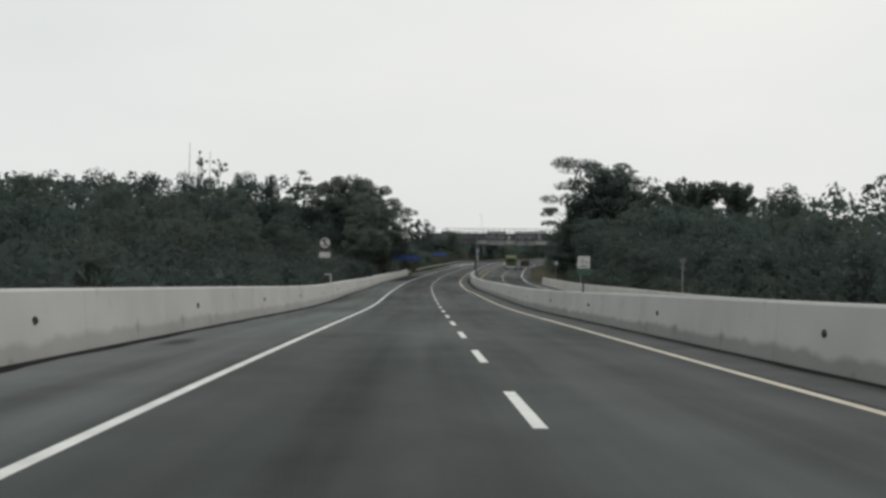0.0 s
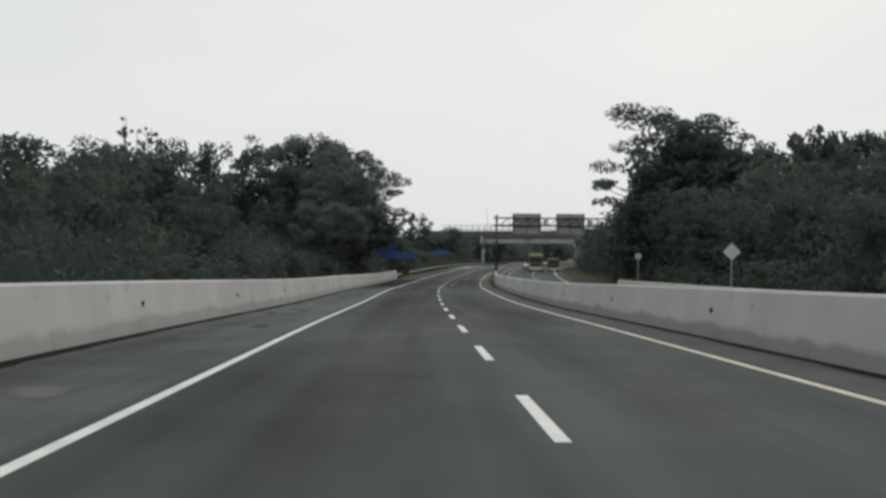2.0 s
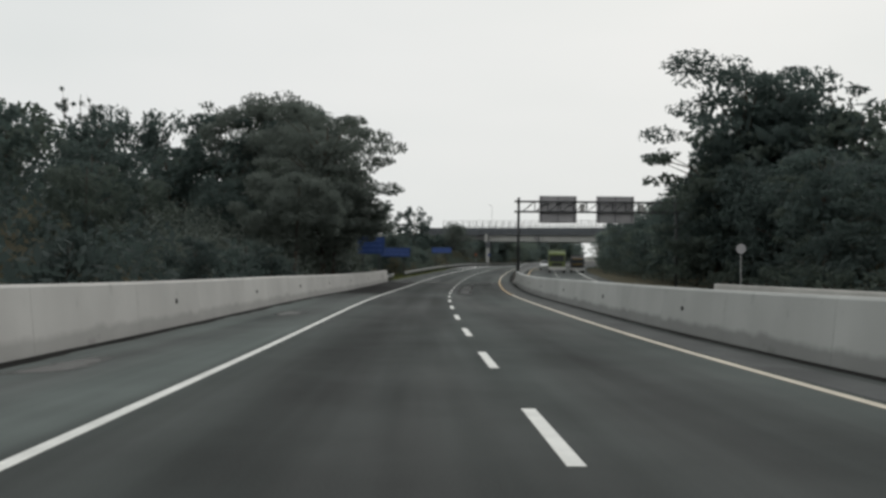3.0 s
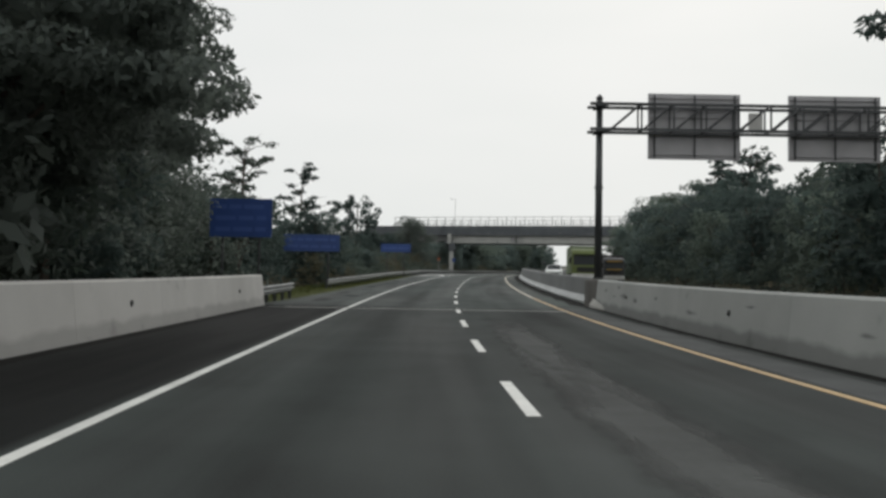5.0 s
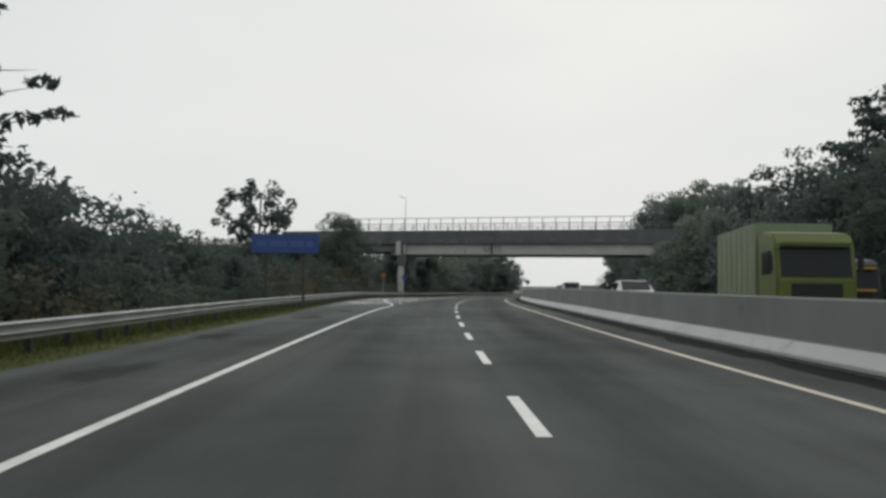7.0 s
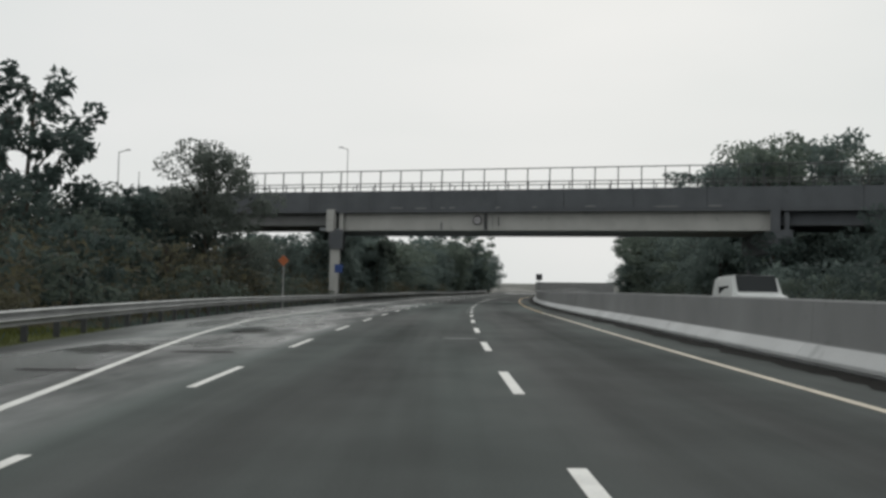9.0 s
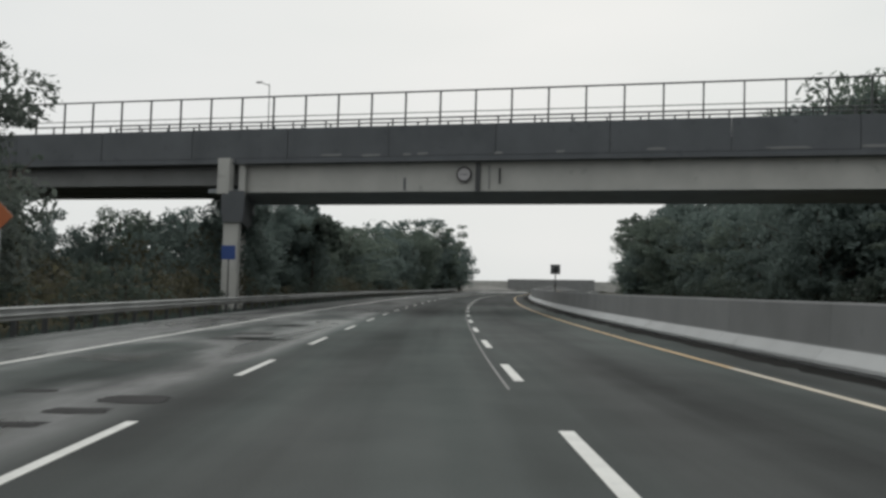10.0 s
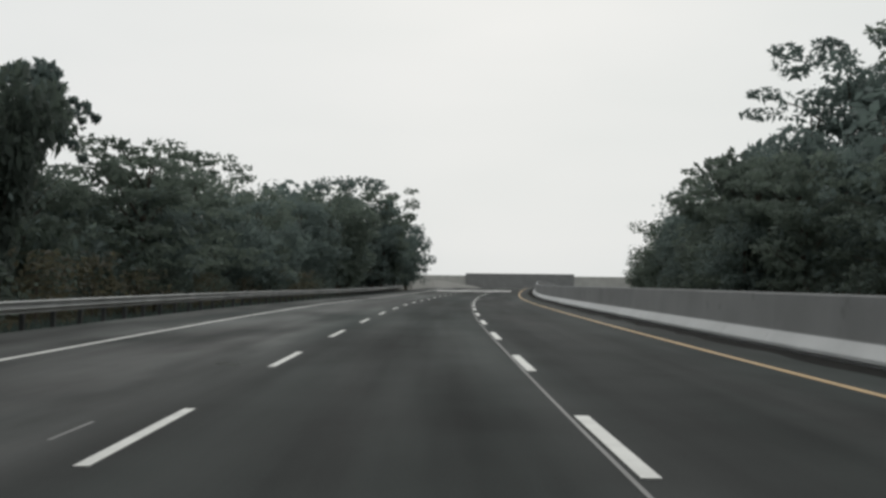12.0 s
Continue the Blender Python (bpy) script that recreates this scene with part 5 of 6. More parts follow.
def make_tree(name, h, kind, seed, mat, label, dense=0.35):
    rng = np.random.default_rng(seed)
    root = thing(name, pose(0, 0, -400), label, "tree", "roadside trees")
    centres, radii, paths = [], [], []
    lean = rng.normal(size=2) * 0.03 * h
    top = Vector((lean[0], lean[1], h * 0.9))
    r0 = 0.018 * h
    flat, per, size, droop = 1.0, 130, 0.20, 0.15
    if kind == "broad":
        paths.append([(Vector((0, 0, -0.5)), r0), (top * 0.45, r0 * 0.75), (top, r0 * 0.2)])
        for i in range(54):
            z = h * rng.uniform(0.12, 0.95)
            reach = 0.36 * h * math.sqrt(max(0.05, 1 - ((z / h - 0.5) / 0.52) ** 2)) * rng.uniform(0.5, 1.08)
            a = rng.uniform(0, 6.283)
            centres.append((math.cos(a) * reach, math.sin(a) * reach, z))
            radii.append(h * rng.uniform(0.07, 0.125))
        flat, per = 0.8, 130
    elif kind == "overhang":  # a wide crown that begins above head height
        paths.append([(Vector((0, 0, -0.5)), r0), (top * 0.45, r0 * 0.75), (top, r0 * 0.2)])
        for i in range(64):
            z = h * rng.uniform(0.42, 0.95)
            reach = 0.52 * h * math.sqrt(max(0.06, 1 - ((z / h - 0.55) / 0.5) ** 2)) * rng.uniform(0.35, 1.05)
            a = rng.uniform(0, 6.283)
            centres.append((math.cos(a) * reach, math.sin(a) * reach, z))
            radii.append(h * rng.uniform(0.07, 0.12))
        flat, per = 0.6, 130
    elif kind == "layered":
        paths.append([(Vector((0, 0, -0.5)), r0), (top * 0.5, r0 * 0.8), (top, r0 * 0.2)])
        for i in range(64):
            z = h * rng.uniform(0.33 if dense > 2 else 0.10, 0.98)
            reach = 0.40 * h * (1.05 - 0.45 * abs(z / h - 0.62) / 0.5) * rng.uniform(0.25, 1.1)
            a = rng.uniform(0, 6.283)
            centres.append((math.cos(a) * reach, math.sin(a) * reach, z))
            radii.append(h * rng.uniform(0.065, 0.12))
        flat, per, size = 0.36, 140, 0.19
    elif kind == "sparse":
        paths.append([(Vector((0, 0, -0.5)), r0 * 0.8), (top * 0.5, r0 * 0.5), (top, r0 * 0.15)])
        for i in range(20):
            z = h * rng.uniform(0.45, 1.0)
            reach = 0.27 * h * rng.uniform(0.2, 1.0)
            a = rng.uniform(0, 6.283)
            centres.append((math.cos(a) * reach, math.sin(a) * reach, z))
            radii.append(h * rng.uniform(0.05, 0.085))
        flat, per, size = 0.25, 60, 0.16
    elif kind == "tiered":
        paths.append([(Vector((0, 0, -0.5)), r0 * 0.8), (top * 0.5, r0 * 0.55), (top * 1.05, r0 * 0.15)])
        for tier in range(8):
            z = h * (0.40 + 0.078 * tier) + h * rng.uniform(-0.02, 0.02)
            spread = h * (0.34 - 0.022 * tier)
            for i in range(3):
                a = rng.uniform(0, 6.283)
                out = spread * rng.uniform(0.3, 1.1)
                rise = h * rng.uniform(-0.02, 0.11)
                foot = Vector((lean[0] * z / h, lean[1] * z / h, z - 0.05 * h))
                limb = [(foot, r0 * 0.28)]
                for f in (0.45, 0.75, 1.0):
                    c = foot + Vector((math.cos(a) * out * f, math.sin(a) * out * f, 0.04 * h + rise * f))
                    limb.append((c, r0 * 0.2 * (1.1 - f)))
                    if rng.random() < 0.6:
                        centres.append(tuple(c + Vector((0, 0, 0.01 * h))))
                        radii.append(h * rng.uniform(0.03, 0.065))
                paths.append(limb)
        flat, per, size = 0.3, 62, 0.15
    elif kind == "ragged":
        paths.append([(Vector((0, 0, -0.5)), r0), (top * 0.5, r0 * 0.7), (top * 0.8, r0 * 0.3)])
        for i in range(46):
            a, f0 = rng.uniform(0, 6.283), rng.uniform(0.25, 0.92)
            foot = top * f0
            out = h * rng.uniform(0.16, 0.40) * (1.15 - 0.6 * f0)
            rise = h * rng.uniform(0.04, 0.2)
            limb = [(foot, r0 * 0.22)]
            for f in (0.3, 0.5, 0.7, 0.85, 1.0):
                c = foot + Vector((math.cos(a) * out * f, math.sin(a) * out * f, rise * math.sin(f * 2.6)))
                limb.append((c, r0 * 0.13 * (1.1 - f)))
                centres.append(tuple(c))
                radii.append(h * rng.uniform(0.018, 0.034) * (1.5 - 0.7 * f))
            paths.append(limb)
        for i in range(30):
            z = h * rng.uniform(0.12, 0.55)
            reach = 0.2 * h * rng.uniform(0.0, 1.0)
            a = rng.uniform(0, 6.283)
            centres.append((math.cos(a) * reach, math.sin(a) * reach, z))
            radii.append(h * 0.08)
        flat, per, size, droop = 0.7, 70, 0.14, 0.5
    elif kind == "tufted":
        paths.append([(Vector((0, 0, -0.5)), r0 * 0.8), (top * 0.5, r0 * 0.6), (top, r0 * 0.2)])
        for i in range(80):
            z = h * rng.uniform(0.3, 0.99)
            reach = 0.33 * h * math.sqrt(max(0.06, 1 - ((z / h - 0.6) / 0.44) ** 2)) * rng.uniform(0.3, 1.05)
            a = rng.uniform(0, 6.283)
            centres.append((math.cos(a) * reach, math.sin(a) * reach, z))
            radii.append(h * rng.uniform(0.04, 0.068))
        flat, per, size = 0.9, 120, 0.16
    elif kind == "bamboo":
        for i in range(26):
            a, out = rng.uniform(0, 6.283), h * rng.uniform(0.12, 0.42)
            hh = h * rng.uniform(0.7, 1.0)
            base = Vector((math.cos(a) * 0.6, math.sin(a) * 0.6, -0.4))
            path = []
            for k in range(7):
                f = k / 6
                bend = out * f ** 2.2
                path.append((base + Vector((math.cos(a) * bend, math.sin(a) * bend, hh * (f - 0.18 * f ** 5))), 0.05 * (1 - 0.85 * f)))
                if f > 0.3:
                    centres.append(tuple(path[-1][0]))
                    radii.append(h * rng.uniform(0.05, 0.085))
            paths.append(path)
        flat, per, size, droop = 0.9, 130, 0.17, 0.7
    elif kind == "palm":
        paths.append([(Vector((0, 0, -0.5)), r0 * 0.8), (top * 0.8, r0 * 0.6)])
        for i in range(26):
            a, out, rise = rng.uniform(0, 6.283), h * rng.uniform(0.28, 0.42), h * rng.uniform(-0.05, 0.25)
            path = []
            for k in range(8):
                f = k / 7
                z = h * 0.72 + rise * math.sin(f * 2.4) - 0.2 * h * f ** 3
                path.append((Vector((math.cos(a) * out * f, math.sin(a) * out * f, z)), 0.035 * (1 - 0.8 * f)))
                centres.append(tuple(path[-1][0]))
                radii.append(h * 0.035 * (1.2 - f * 0.6))
            paths.append(path)
        flat, per, size, droop = 0.7, 70, 0.2, 0.5
    elif kind == "shrub":
        for i in range(24):
            z = h * rng.uniform(0.1, 0.85)
            reach = 0.6 * h * rng.uniform(0.1, 1.0) * (1.1 - 0.6 * z / h)
            a = rng.uniform(0, 6.283)
            centres.append((math.cos(a) * reach, math.sin(a) * reach, z))
            radii.append(h * rng.uniform(0.14, 0.24))
        paths.append([(Vector((0, 0, -0.3)), 0.05), (Vector((0, 0, h * 0.6)), 0.02)])
        flat, per, size = 0.8, 50, 0.18
    if kind in ("broad", "layered", "sparse", "tufted"):
        pick = rng.choice(len(centres), size=min(len(centres), 3 if dense < 0.3 else 16 if kind != "sparse" else 20), replace=False)
        for i in pick:
            c = Vector(centres[i])
            start = top * (max(0.18, min(0.85, c.z / h - 0.16)))
            mid = start.lerp(c, 0.55) + Vector((0, 0, 0.03 * h))
            paths.append([(start, r0 * 0.35), (mid, r0 * 0.2), (c, r0 * 0.06)])
    counts = [int(per * dense)] * len(centres)
    sizes = [size * (h / 12) ** 0.5 * dense ** -0.45] * len(centres)
    if kind in ("broad", "layered", "overhang"):
        for i in range(8 if dense < 0.3 else 16):
            z = h * rng.uniform(0.42 if kind == "overhang" else 0.1, 0.78)
            reach = 0.17 * h * rng.uniform(0, 1)
            a = rng.uniform(0, 6.283)
            centres.append((math.cos(a) * reach, math.sin(a) * reach, z))
            radii.append(h * 0.14)
            counts.append(90 if dense > 2 else 30)
            sizes.append((0.021 if dense > 2 else 0.04) * h)
    part("trunk", limbs_mesh(paths), BARK, root)
    crown = new("crown", leaf_mesh("crown", centres, radii, counts, sizes, mat, rng, flat, droop))
    crown.parent = root
    return root


PROTOS = {
    "broad": [make_tree("tree", 12, "broad", 11, LEAF_DARK, "dark dense broadleaf tree on the bank"),
              make_tree("tree", 12, "broad", 12, LEAF_MID, "mid-green broadleaf tree on the bank"),
              make_tree("tree", 12, "broad", 13, LEAF_DARK, "dark dense broadleaf tree on the bank")],
    "layered": [make_tree("tree", 16, "layered", 21, LEAF_DARK, "tall tree with flat layered foliage"),
                make_tree("tree", 16, "layered", 22, LEAF_MID, "tall tree with flat layered foliage")],
    "back": [make_tree("tree", 12, "broad", 14, LEAF_DARK, "dark broadleaf tree deep in the wood", 0.13),
             make_tree("tree", 12, "broad", 15, LEAF_MID, "green broadleaf tree deep in the wood", 0.13)],
    "fine_broad": [make_tree("tree", 12, "broad", 16, LEAF_DARK, "dark dense broadleaf tree close beside the road", 1.25),
                   make_tree("tree", 12, "broad", 17, LEAF_MID, "mid-green dense tree close beside the road", 1.25)],
    "fine_layered": [make_tree("tree", 16, "layered", 23, LEAF_DARK, "tall tree with dense layered foliage beside the road", 1.6),
                     make_tree("tree", 16, "layered", 24, LEAF_MID, "tall tree with dense layered foliage beside the road", 1.6)],
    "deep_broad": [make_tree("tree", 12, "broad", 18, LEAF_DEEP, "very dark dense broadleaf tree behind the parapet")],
    "near_broad": [make_tree("tree", 9, "broad", 81, LEAF_VEILED, "dark leafy tree close to the road, leaves paled for glare", 2.6),
                   make_tree("tree", 9, "broad", 82, LEAF_HAZED, "leafy tree close to the road, leaves paled for haze", 2.6)],
    "overhang": [make_tree("tree", 8, "overhang", 83, LEAF_VEILED, "dark tree leaning over the parapet, leaves paled for glare", 2.7)],
    "near_layered": [make_tree("tree", 13, "layered", 84, LEAF_VEILED, "tall dark layered tree over the parapet, leaves paled for glare", 2.4)],
    # crowns whose leaf colour already holds the distance haze
    "hazed_broad": [make_tree("tree", 12, "broad", 18, LEAF_HAZED, "dense broadleaf tree, haze put into its leaf colour", 0.44),
                    make_tree("tree", 12, "broad", 19, LEAF_MID_HAZED, "dense broadleaf tree, haze put into its mid-green leaves", 0.44)],
    "hazed_layered": [make_tree("tree", 16, "layered", 25, LEAF_HAZED, "tall tree with layered foliage, leaves paled for haze", 0.46),
                      make_tree("tree", 16, "layered", 26, LEAF_MID_HAZED, "tall tree with layered foliage, mid-green leaves paled for haze", 0.46)],
    "hazed_back": [make_tree("tree", 12, "broad", 27, LEAF_HAZED, "tree deep in the wood, leaves paled for haze", 0.11)],
    "tiered": [make_tree("tree", 10, "tiered", 33, LEAF_MID, "slender tree with flat tiers of foliage", 0.5),
               make_tree("tree", 10, "tiered", 34, LEAF_DARK, "slender dark tree with flat tiers of foliage", 0.5)],
    "ragged": [make_tree("tree", 12, "ragged", 35, LEAF_MID, "bushy tree with ragged upswept branches", 0.6),
               make_tree("tree", 12, "ragged", 36, LEAF_HAZED, "tree with ragged upswept branches, leaves paled for haze", 0.6)],
    "sparse": [make_tree("tree", 10, "sparse", 31, LEAF_MID, "thin young tree with sparse flat foliage"),
               make_tree("tree", 10, "sparse", 32, LEAF_DARK, "thin young tree with sparse flat foliage")],
    "tufted": [make_tree("tree", 11, "tufted", 41, LEAF_DARK, "tree with round separate leaf tufts and sky between")],
    "bamboo": [make_tree("bamboo_clump", 14, "bamboo", 51, LEAF_MID, "arching bamboo clump with drooping tips")],
    "palm": [make_tree("palm_tree", 8, "palm", 61, LEAF_MID, "palm with a spiky spreading crown")],
    "shrub": [make_tree("shrub", 3, "shrub", 71, LEAF_DRY, "brownish roadside shrub behind the guard rail"),
              make_tree("shrub", 3, "shrub", 72, LEAF_MID, "green roadside shrub behind the guard rail")],
}
NATIVE = {"deep_broad": 12, "near_broad": 9, "overhang": 8, "near_layered": 13, "hazed_broad": 12, "hazed_layered": 16, "hazed_back": 12, "tiered": 10, "ragged": 12, "fine_broad": 12, "fine_layered": 16, "broad": 12, "back": 12, "layered": 16, "sparse": 10, "tufted": 11, "bamboo": 14, "palm": 8, "shrub": 3}
PLANT_RNG = random.Random(5)
DEEP = []  # trees deep in the wood, one behind another


def plant(kind, s, off, top, wide=1.0, which=None):
    """A tree whose tip stands top metres above the road at that place."""
    turn = random.Random(f"{s} {off}").uniform(0, 360) if which is not None else PLANT_RNG.uniform(0, 360)
    base = ground_at(s, off)
    h = max(top - base, 1.2)
    pool = PROTOS[kind]
    i = PLANT_RNG.randrange(len(pool)) if which is None else which
    k = h / NATIVE[kind]
    m = stand(s, off, base - 0.05, turn) @ Matrix.Diagonal((k * wide, k * wide, k, 1))
    if kind in ("back", "hazed_back"):
        DEEP.append((i if kind == "back" else 2, m))
        return None
    return copy_thing(pool[i], m)


# single trees that stand out
for args in (
    ("near_layered", 168, -9.9, 13.4, 1.0, 0), ("overhang", 167, -9.0, 7.8, 1.0, 0), ("overhang", 174, -10.0, 8.4, 0.95, 0), ("overhang", 160, -10.6, 7.8, 0.95, 0), ("near_broad", 180, -12.8, 9.0, 0.9, 0), ("near_broad", 204, -17.0, 9.2, 0.9, 0), ("near_layered", 190, -15.6, 14.6, 0.9, 0), ("near_broad", 185, -13.0, 9.6, 0.75, 0), ("fine_broad", 174, -12.0, 10.5, 1.1, 1), ("overhang", 192, -18.0, 18.5, 0.82, 0), ("broad", 187, -14.5, 7.2, 1.0, 0), ("fine_broad", 184, -13.0, 7.5, 1.0, 0),
    ("layered", 190, -17.0, 16.5, 0.9, 0), ("layered", 195, -24.0, 16.5, 1.0, 0), ("broad", 188, -20.0, 13.0, 1.1, 0), ("broad", 190, -28.0, 13.0, 1.2, 2),
    ("broad", 212, -37.4, 20.2, 0.66, 0), ("broad", 212, -44.0, 20.2, 0.66, 2), ("sparse", 215, -34.1, 20.4, 0.9, 0),
    ("broad", 205, -42.0, 18.0, 1.1, 0), ("broad", 205, -52.0, 19.3, 1.0, 2), ("broad", 200, -60.0, 19.6, 1.0, 0), ("broad", 200, -69.0, 19.4, 1.0, 2), ("broad", 198, -77.0, 19.2, 1.0, 0), ("broad", 208, -33.0, 14.0, 1.1, 1),
    ("tiered", 238, -62.0, 26.0, 0.4, 1), ("tiered", 236, -57.0, 24.5, 0.4, 0),
    ("fine_layered", 190, 27.0, 21.8, 1.05, 0), ("fine_broad", 188, 25.5, 14.5, 1.0, 0), ("broad", 189, 26.5, 20.0, 0.75, 0), ("broad", 192, 29.0, 20.5, 0.7, 2), ("layered", 186, 23.0, 14.0, 1.0, 1), ("layered", 196, 33.0, 19.0, 1.0, 1), ("broad", 188, 29.0, 17.0, 1.1, 0),
    ("layered", 183, 33.0, 18.0, 1.0, 0), ("broad", 180, 26.0, 11.0, 1.1, 2),
    ("bamboo", 176, 41.0, 19.5, 1.0, 0), ("bamboo", 174, 48.5, 18.8, 0.9, 0), ("broad", 150, 50.9, 13.2, 0.8, 0), ("broad", 160, 52.0, 15.5, 1.0, 1),
    ("tiered", 222, -15.6, 10.3, 1.1, 0), ("tiered", 238, -14.5, 9.8, 1.1, 1), ("tiered", 229, -18.0, 8.6, 1.0, 1),
    ("tufted", 330, -25.6, 13.6, 1.05, 0), ("near_broad", 338.5, -17.2, 10.2, 1.08, 0), ("broad", 343, -24.0, 8.0, 1.2, 1), ("broad", 352, -25.0, 6.6, 1.2, 0), ("broad", 357, -29.0, 7.4, 1.2, 2), ("sparse", 358, -22.0, 7.6, 0.8, 0), ("broad", 361, -33.0, 7.6, 1.2, 0), ("broad", 350, -31.0, 8.0, 1.2, 1), ("sparse", 362, -25.5, 7.4, 0.8, 1), ("broad", 333, -21.5, 7.6, 1.3, 0), ("broad", 341, -20.5, 7.8, 1.3, 2),
    ("layered", 292, 35.0, 17.3, 1.0, 0), ("layered", 300, 30.0, 13.5, 1.0, 1), ("tiered", 291, 30.3, 15.8, 0.8, 1), ("tiered", 293, 35.5, 18.0, 0.8, 0),
    ("hazed_broad", 388, 30.5, 19.0, 0.8, 1), ("hazed_broad", 390, 39.0, 19.2, 0.8, 0), ("hazed_broad", 393, 34.5, 18.2, 0.9, 0), ("hazed_broad", 394, 41.0, 18.2, 0.9, 1), ("hazed_broad", 386, 28.0, 15.5, 0.9, 0), ("hazed_broad", 395, 29.0, 17.0, 0.8, 0), ("hazed_broad", 388, 25.5, 15.4, 0.7, 0), ("hazed_broad", 391, 45.5, 15.5, 0.9, 1), ("hazed_broad", 390, 52.0, 17.5, 0.9, 0), ("hazed_broad", 372, 33.0, 9.0, 1.2, 0), ("hazed_broad", 374, 41.0, 9.5, 1.2, 0), ("hazed_broad", 398, 33.0, 15.0, 0.9, 0), ("hazed_layered", 424, 46.0, 22.5, 0.8, 0), ("hazed_broad", 388, 31.0, 12.5, 0.9, 0),
    ("broad", 350, 30.0, 8.0, 1.0, 0), ("broad", 346, 37.0, 8.6, 1.0, 2), ("broad", 352, 44.0, 9.0, 1.0, 0), ("broad", 343, 29.0, 7.0, 1.0, 2),
    ("hazed_broad", 385, -31.5, 6.7, 1.0, 0), ("hazed_broad", 387, -26.8, 7.2, 1.0, 1), ("hazed_broad", 389, -22.4, 7.3, 1.0, 0), ("hazed_broad", 384, -36.5, 6.3, 1.0, 1), ("near_broad", 388, -18.0, 8.6, 0.9, 1), ("near_broad", 393, -17.5, 8.6, 1.1, 1), ("near_broad", 400, -17.5, 8.4, 1.1, 1), ("hazed_broad", 456, 20.0, 7.2, 1.1, 0), ("hazed_layered", 436, -16.2, 8.7, 1.2, 1), ("broad", 356, 23.5, 6.1, 1.2, 0), ("broad", 362, 27.0, 6.2, 1.2, 2), ("broad", 366, 32.0, 6.2, 1.2, 0), ("palm", 396, -13.8, 7.2, 1.1, 0), ("ragged", 421, -19.8, 11.5, 1.0, 1), ("bamboo", 417, -20.6, 10.8, 0.8, 0), ("hazed_broad", 397, -15.0, 7.3, 1.1, 0), ("bamboo", 411, -16.0, 9.6, 0.75, 0), ("hazed_layered", 424, -15.5, 7.7, 1.3, 1),
    ("hazed_layered", 500, -17.0, 13.8, 1.0, 0), ("hazed_broad", 488, -17.0, 11.5, 1.0, 1), ("hazed_layered", 507, -14.0, 13.2, 0.9, 1), ("hazed_broad", 514, -13.5, 11.0, 0.9, 0), ("hazed_broad", 524, -13.5, 9.5, 1.0, 0),
    ("bamboo", 464, 24.0, 14.5, 1.0, 0), ("hazed_layered", 474, 34.0, 24.0, 1.0, 0), ("hazed_broad", 470, 29.0, 18.0, 1.0, 0), ("hazed_layered", 468, 43.5, 28.5, 1.0, 1),
):
    plant(*args)


def forest(side, s0, s1, pitch, rows, gap, kinds, low=0.75, high=1.0):
    """Rows of trees behind the edge of the planting, under the tree line."""
    edge, crest = (left_edge, left_top) if side < 0 else (right_edge, right_top)
    for r in range(rows):
        s = s0 + (r % 2) * pitch / 2
        while s < s1:
            ss = s + PLANT_RNG.uniform(-0.3, 0.3) * pitch
            off = edge(ss) + side * (2.5 + r * gap + PLANT_RNG.uniform(-0.3, 0.3) * gap)
            grow = low + (high - low) * PLANT_RNG.random()
            front = 1.0 if r else 0.72 if side > 0 or ss < 365 else 0.86
            kind = PLANT_RNG.choice(kinds if r == 0 else ["hazed_back" if s0 > 360 else "back"])
            if side < 0 and r < 2 and 148 < ss < 190:  # close behind the parapet
                kind = "fine_broad"
            plant(kind, ss, off, crest(ss, off) * grow * front, PLANT_RNG.uniform(0.9, 1.25))
            s += pitch


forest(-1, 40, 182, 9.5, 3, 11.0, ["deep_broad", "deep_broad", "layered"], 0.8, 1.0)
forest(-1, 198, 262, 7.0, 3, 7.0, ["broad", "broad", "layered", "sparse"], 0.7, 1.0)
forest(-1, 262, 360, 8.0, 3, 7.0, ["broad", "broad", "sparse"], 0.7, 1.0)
forest(-1, 372, 540, 7.5, 3, 7.0, ["hazed_broad", "hazed_broad", "hazed_layered"], 0.8, 1.0)
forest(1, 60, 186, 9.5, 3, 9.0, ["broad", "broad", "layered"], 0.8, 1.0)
forest(1, 198, 340, 8.0, 3, 8.0, ["broad", "hazed_broad", "layered"], 0.75, 1.0)
forest(1, 366, 592, 8.5, 3, 8.0, ["hazed_broad", "hazed_broad", "hazed_layered"], 0.8, 1.0)
for s in np.arange(214, 470, 5.0):
    bush = plant("shrub", float(s), left_edge(float(s)) + 0.8, PLANT_RNG.uniform(1.0, 2.6), PLANT_RNG.uniform(0.9, 1.5))
    if s < 219:  # nothing grows before the wide sign
        for piece in (*bush.children_recursive, bush):
            bpy.data.objects.remove(piece)
for s in np.arange(60, 520, 7.0):
    plant("shrub", float(s), right_edge(float(s)) - 0.6, PLANT_RNG.uniform(1.2, 2.8), PLANT_RNG.uniform(0.9, 1.5), 1)


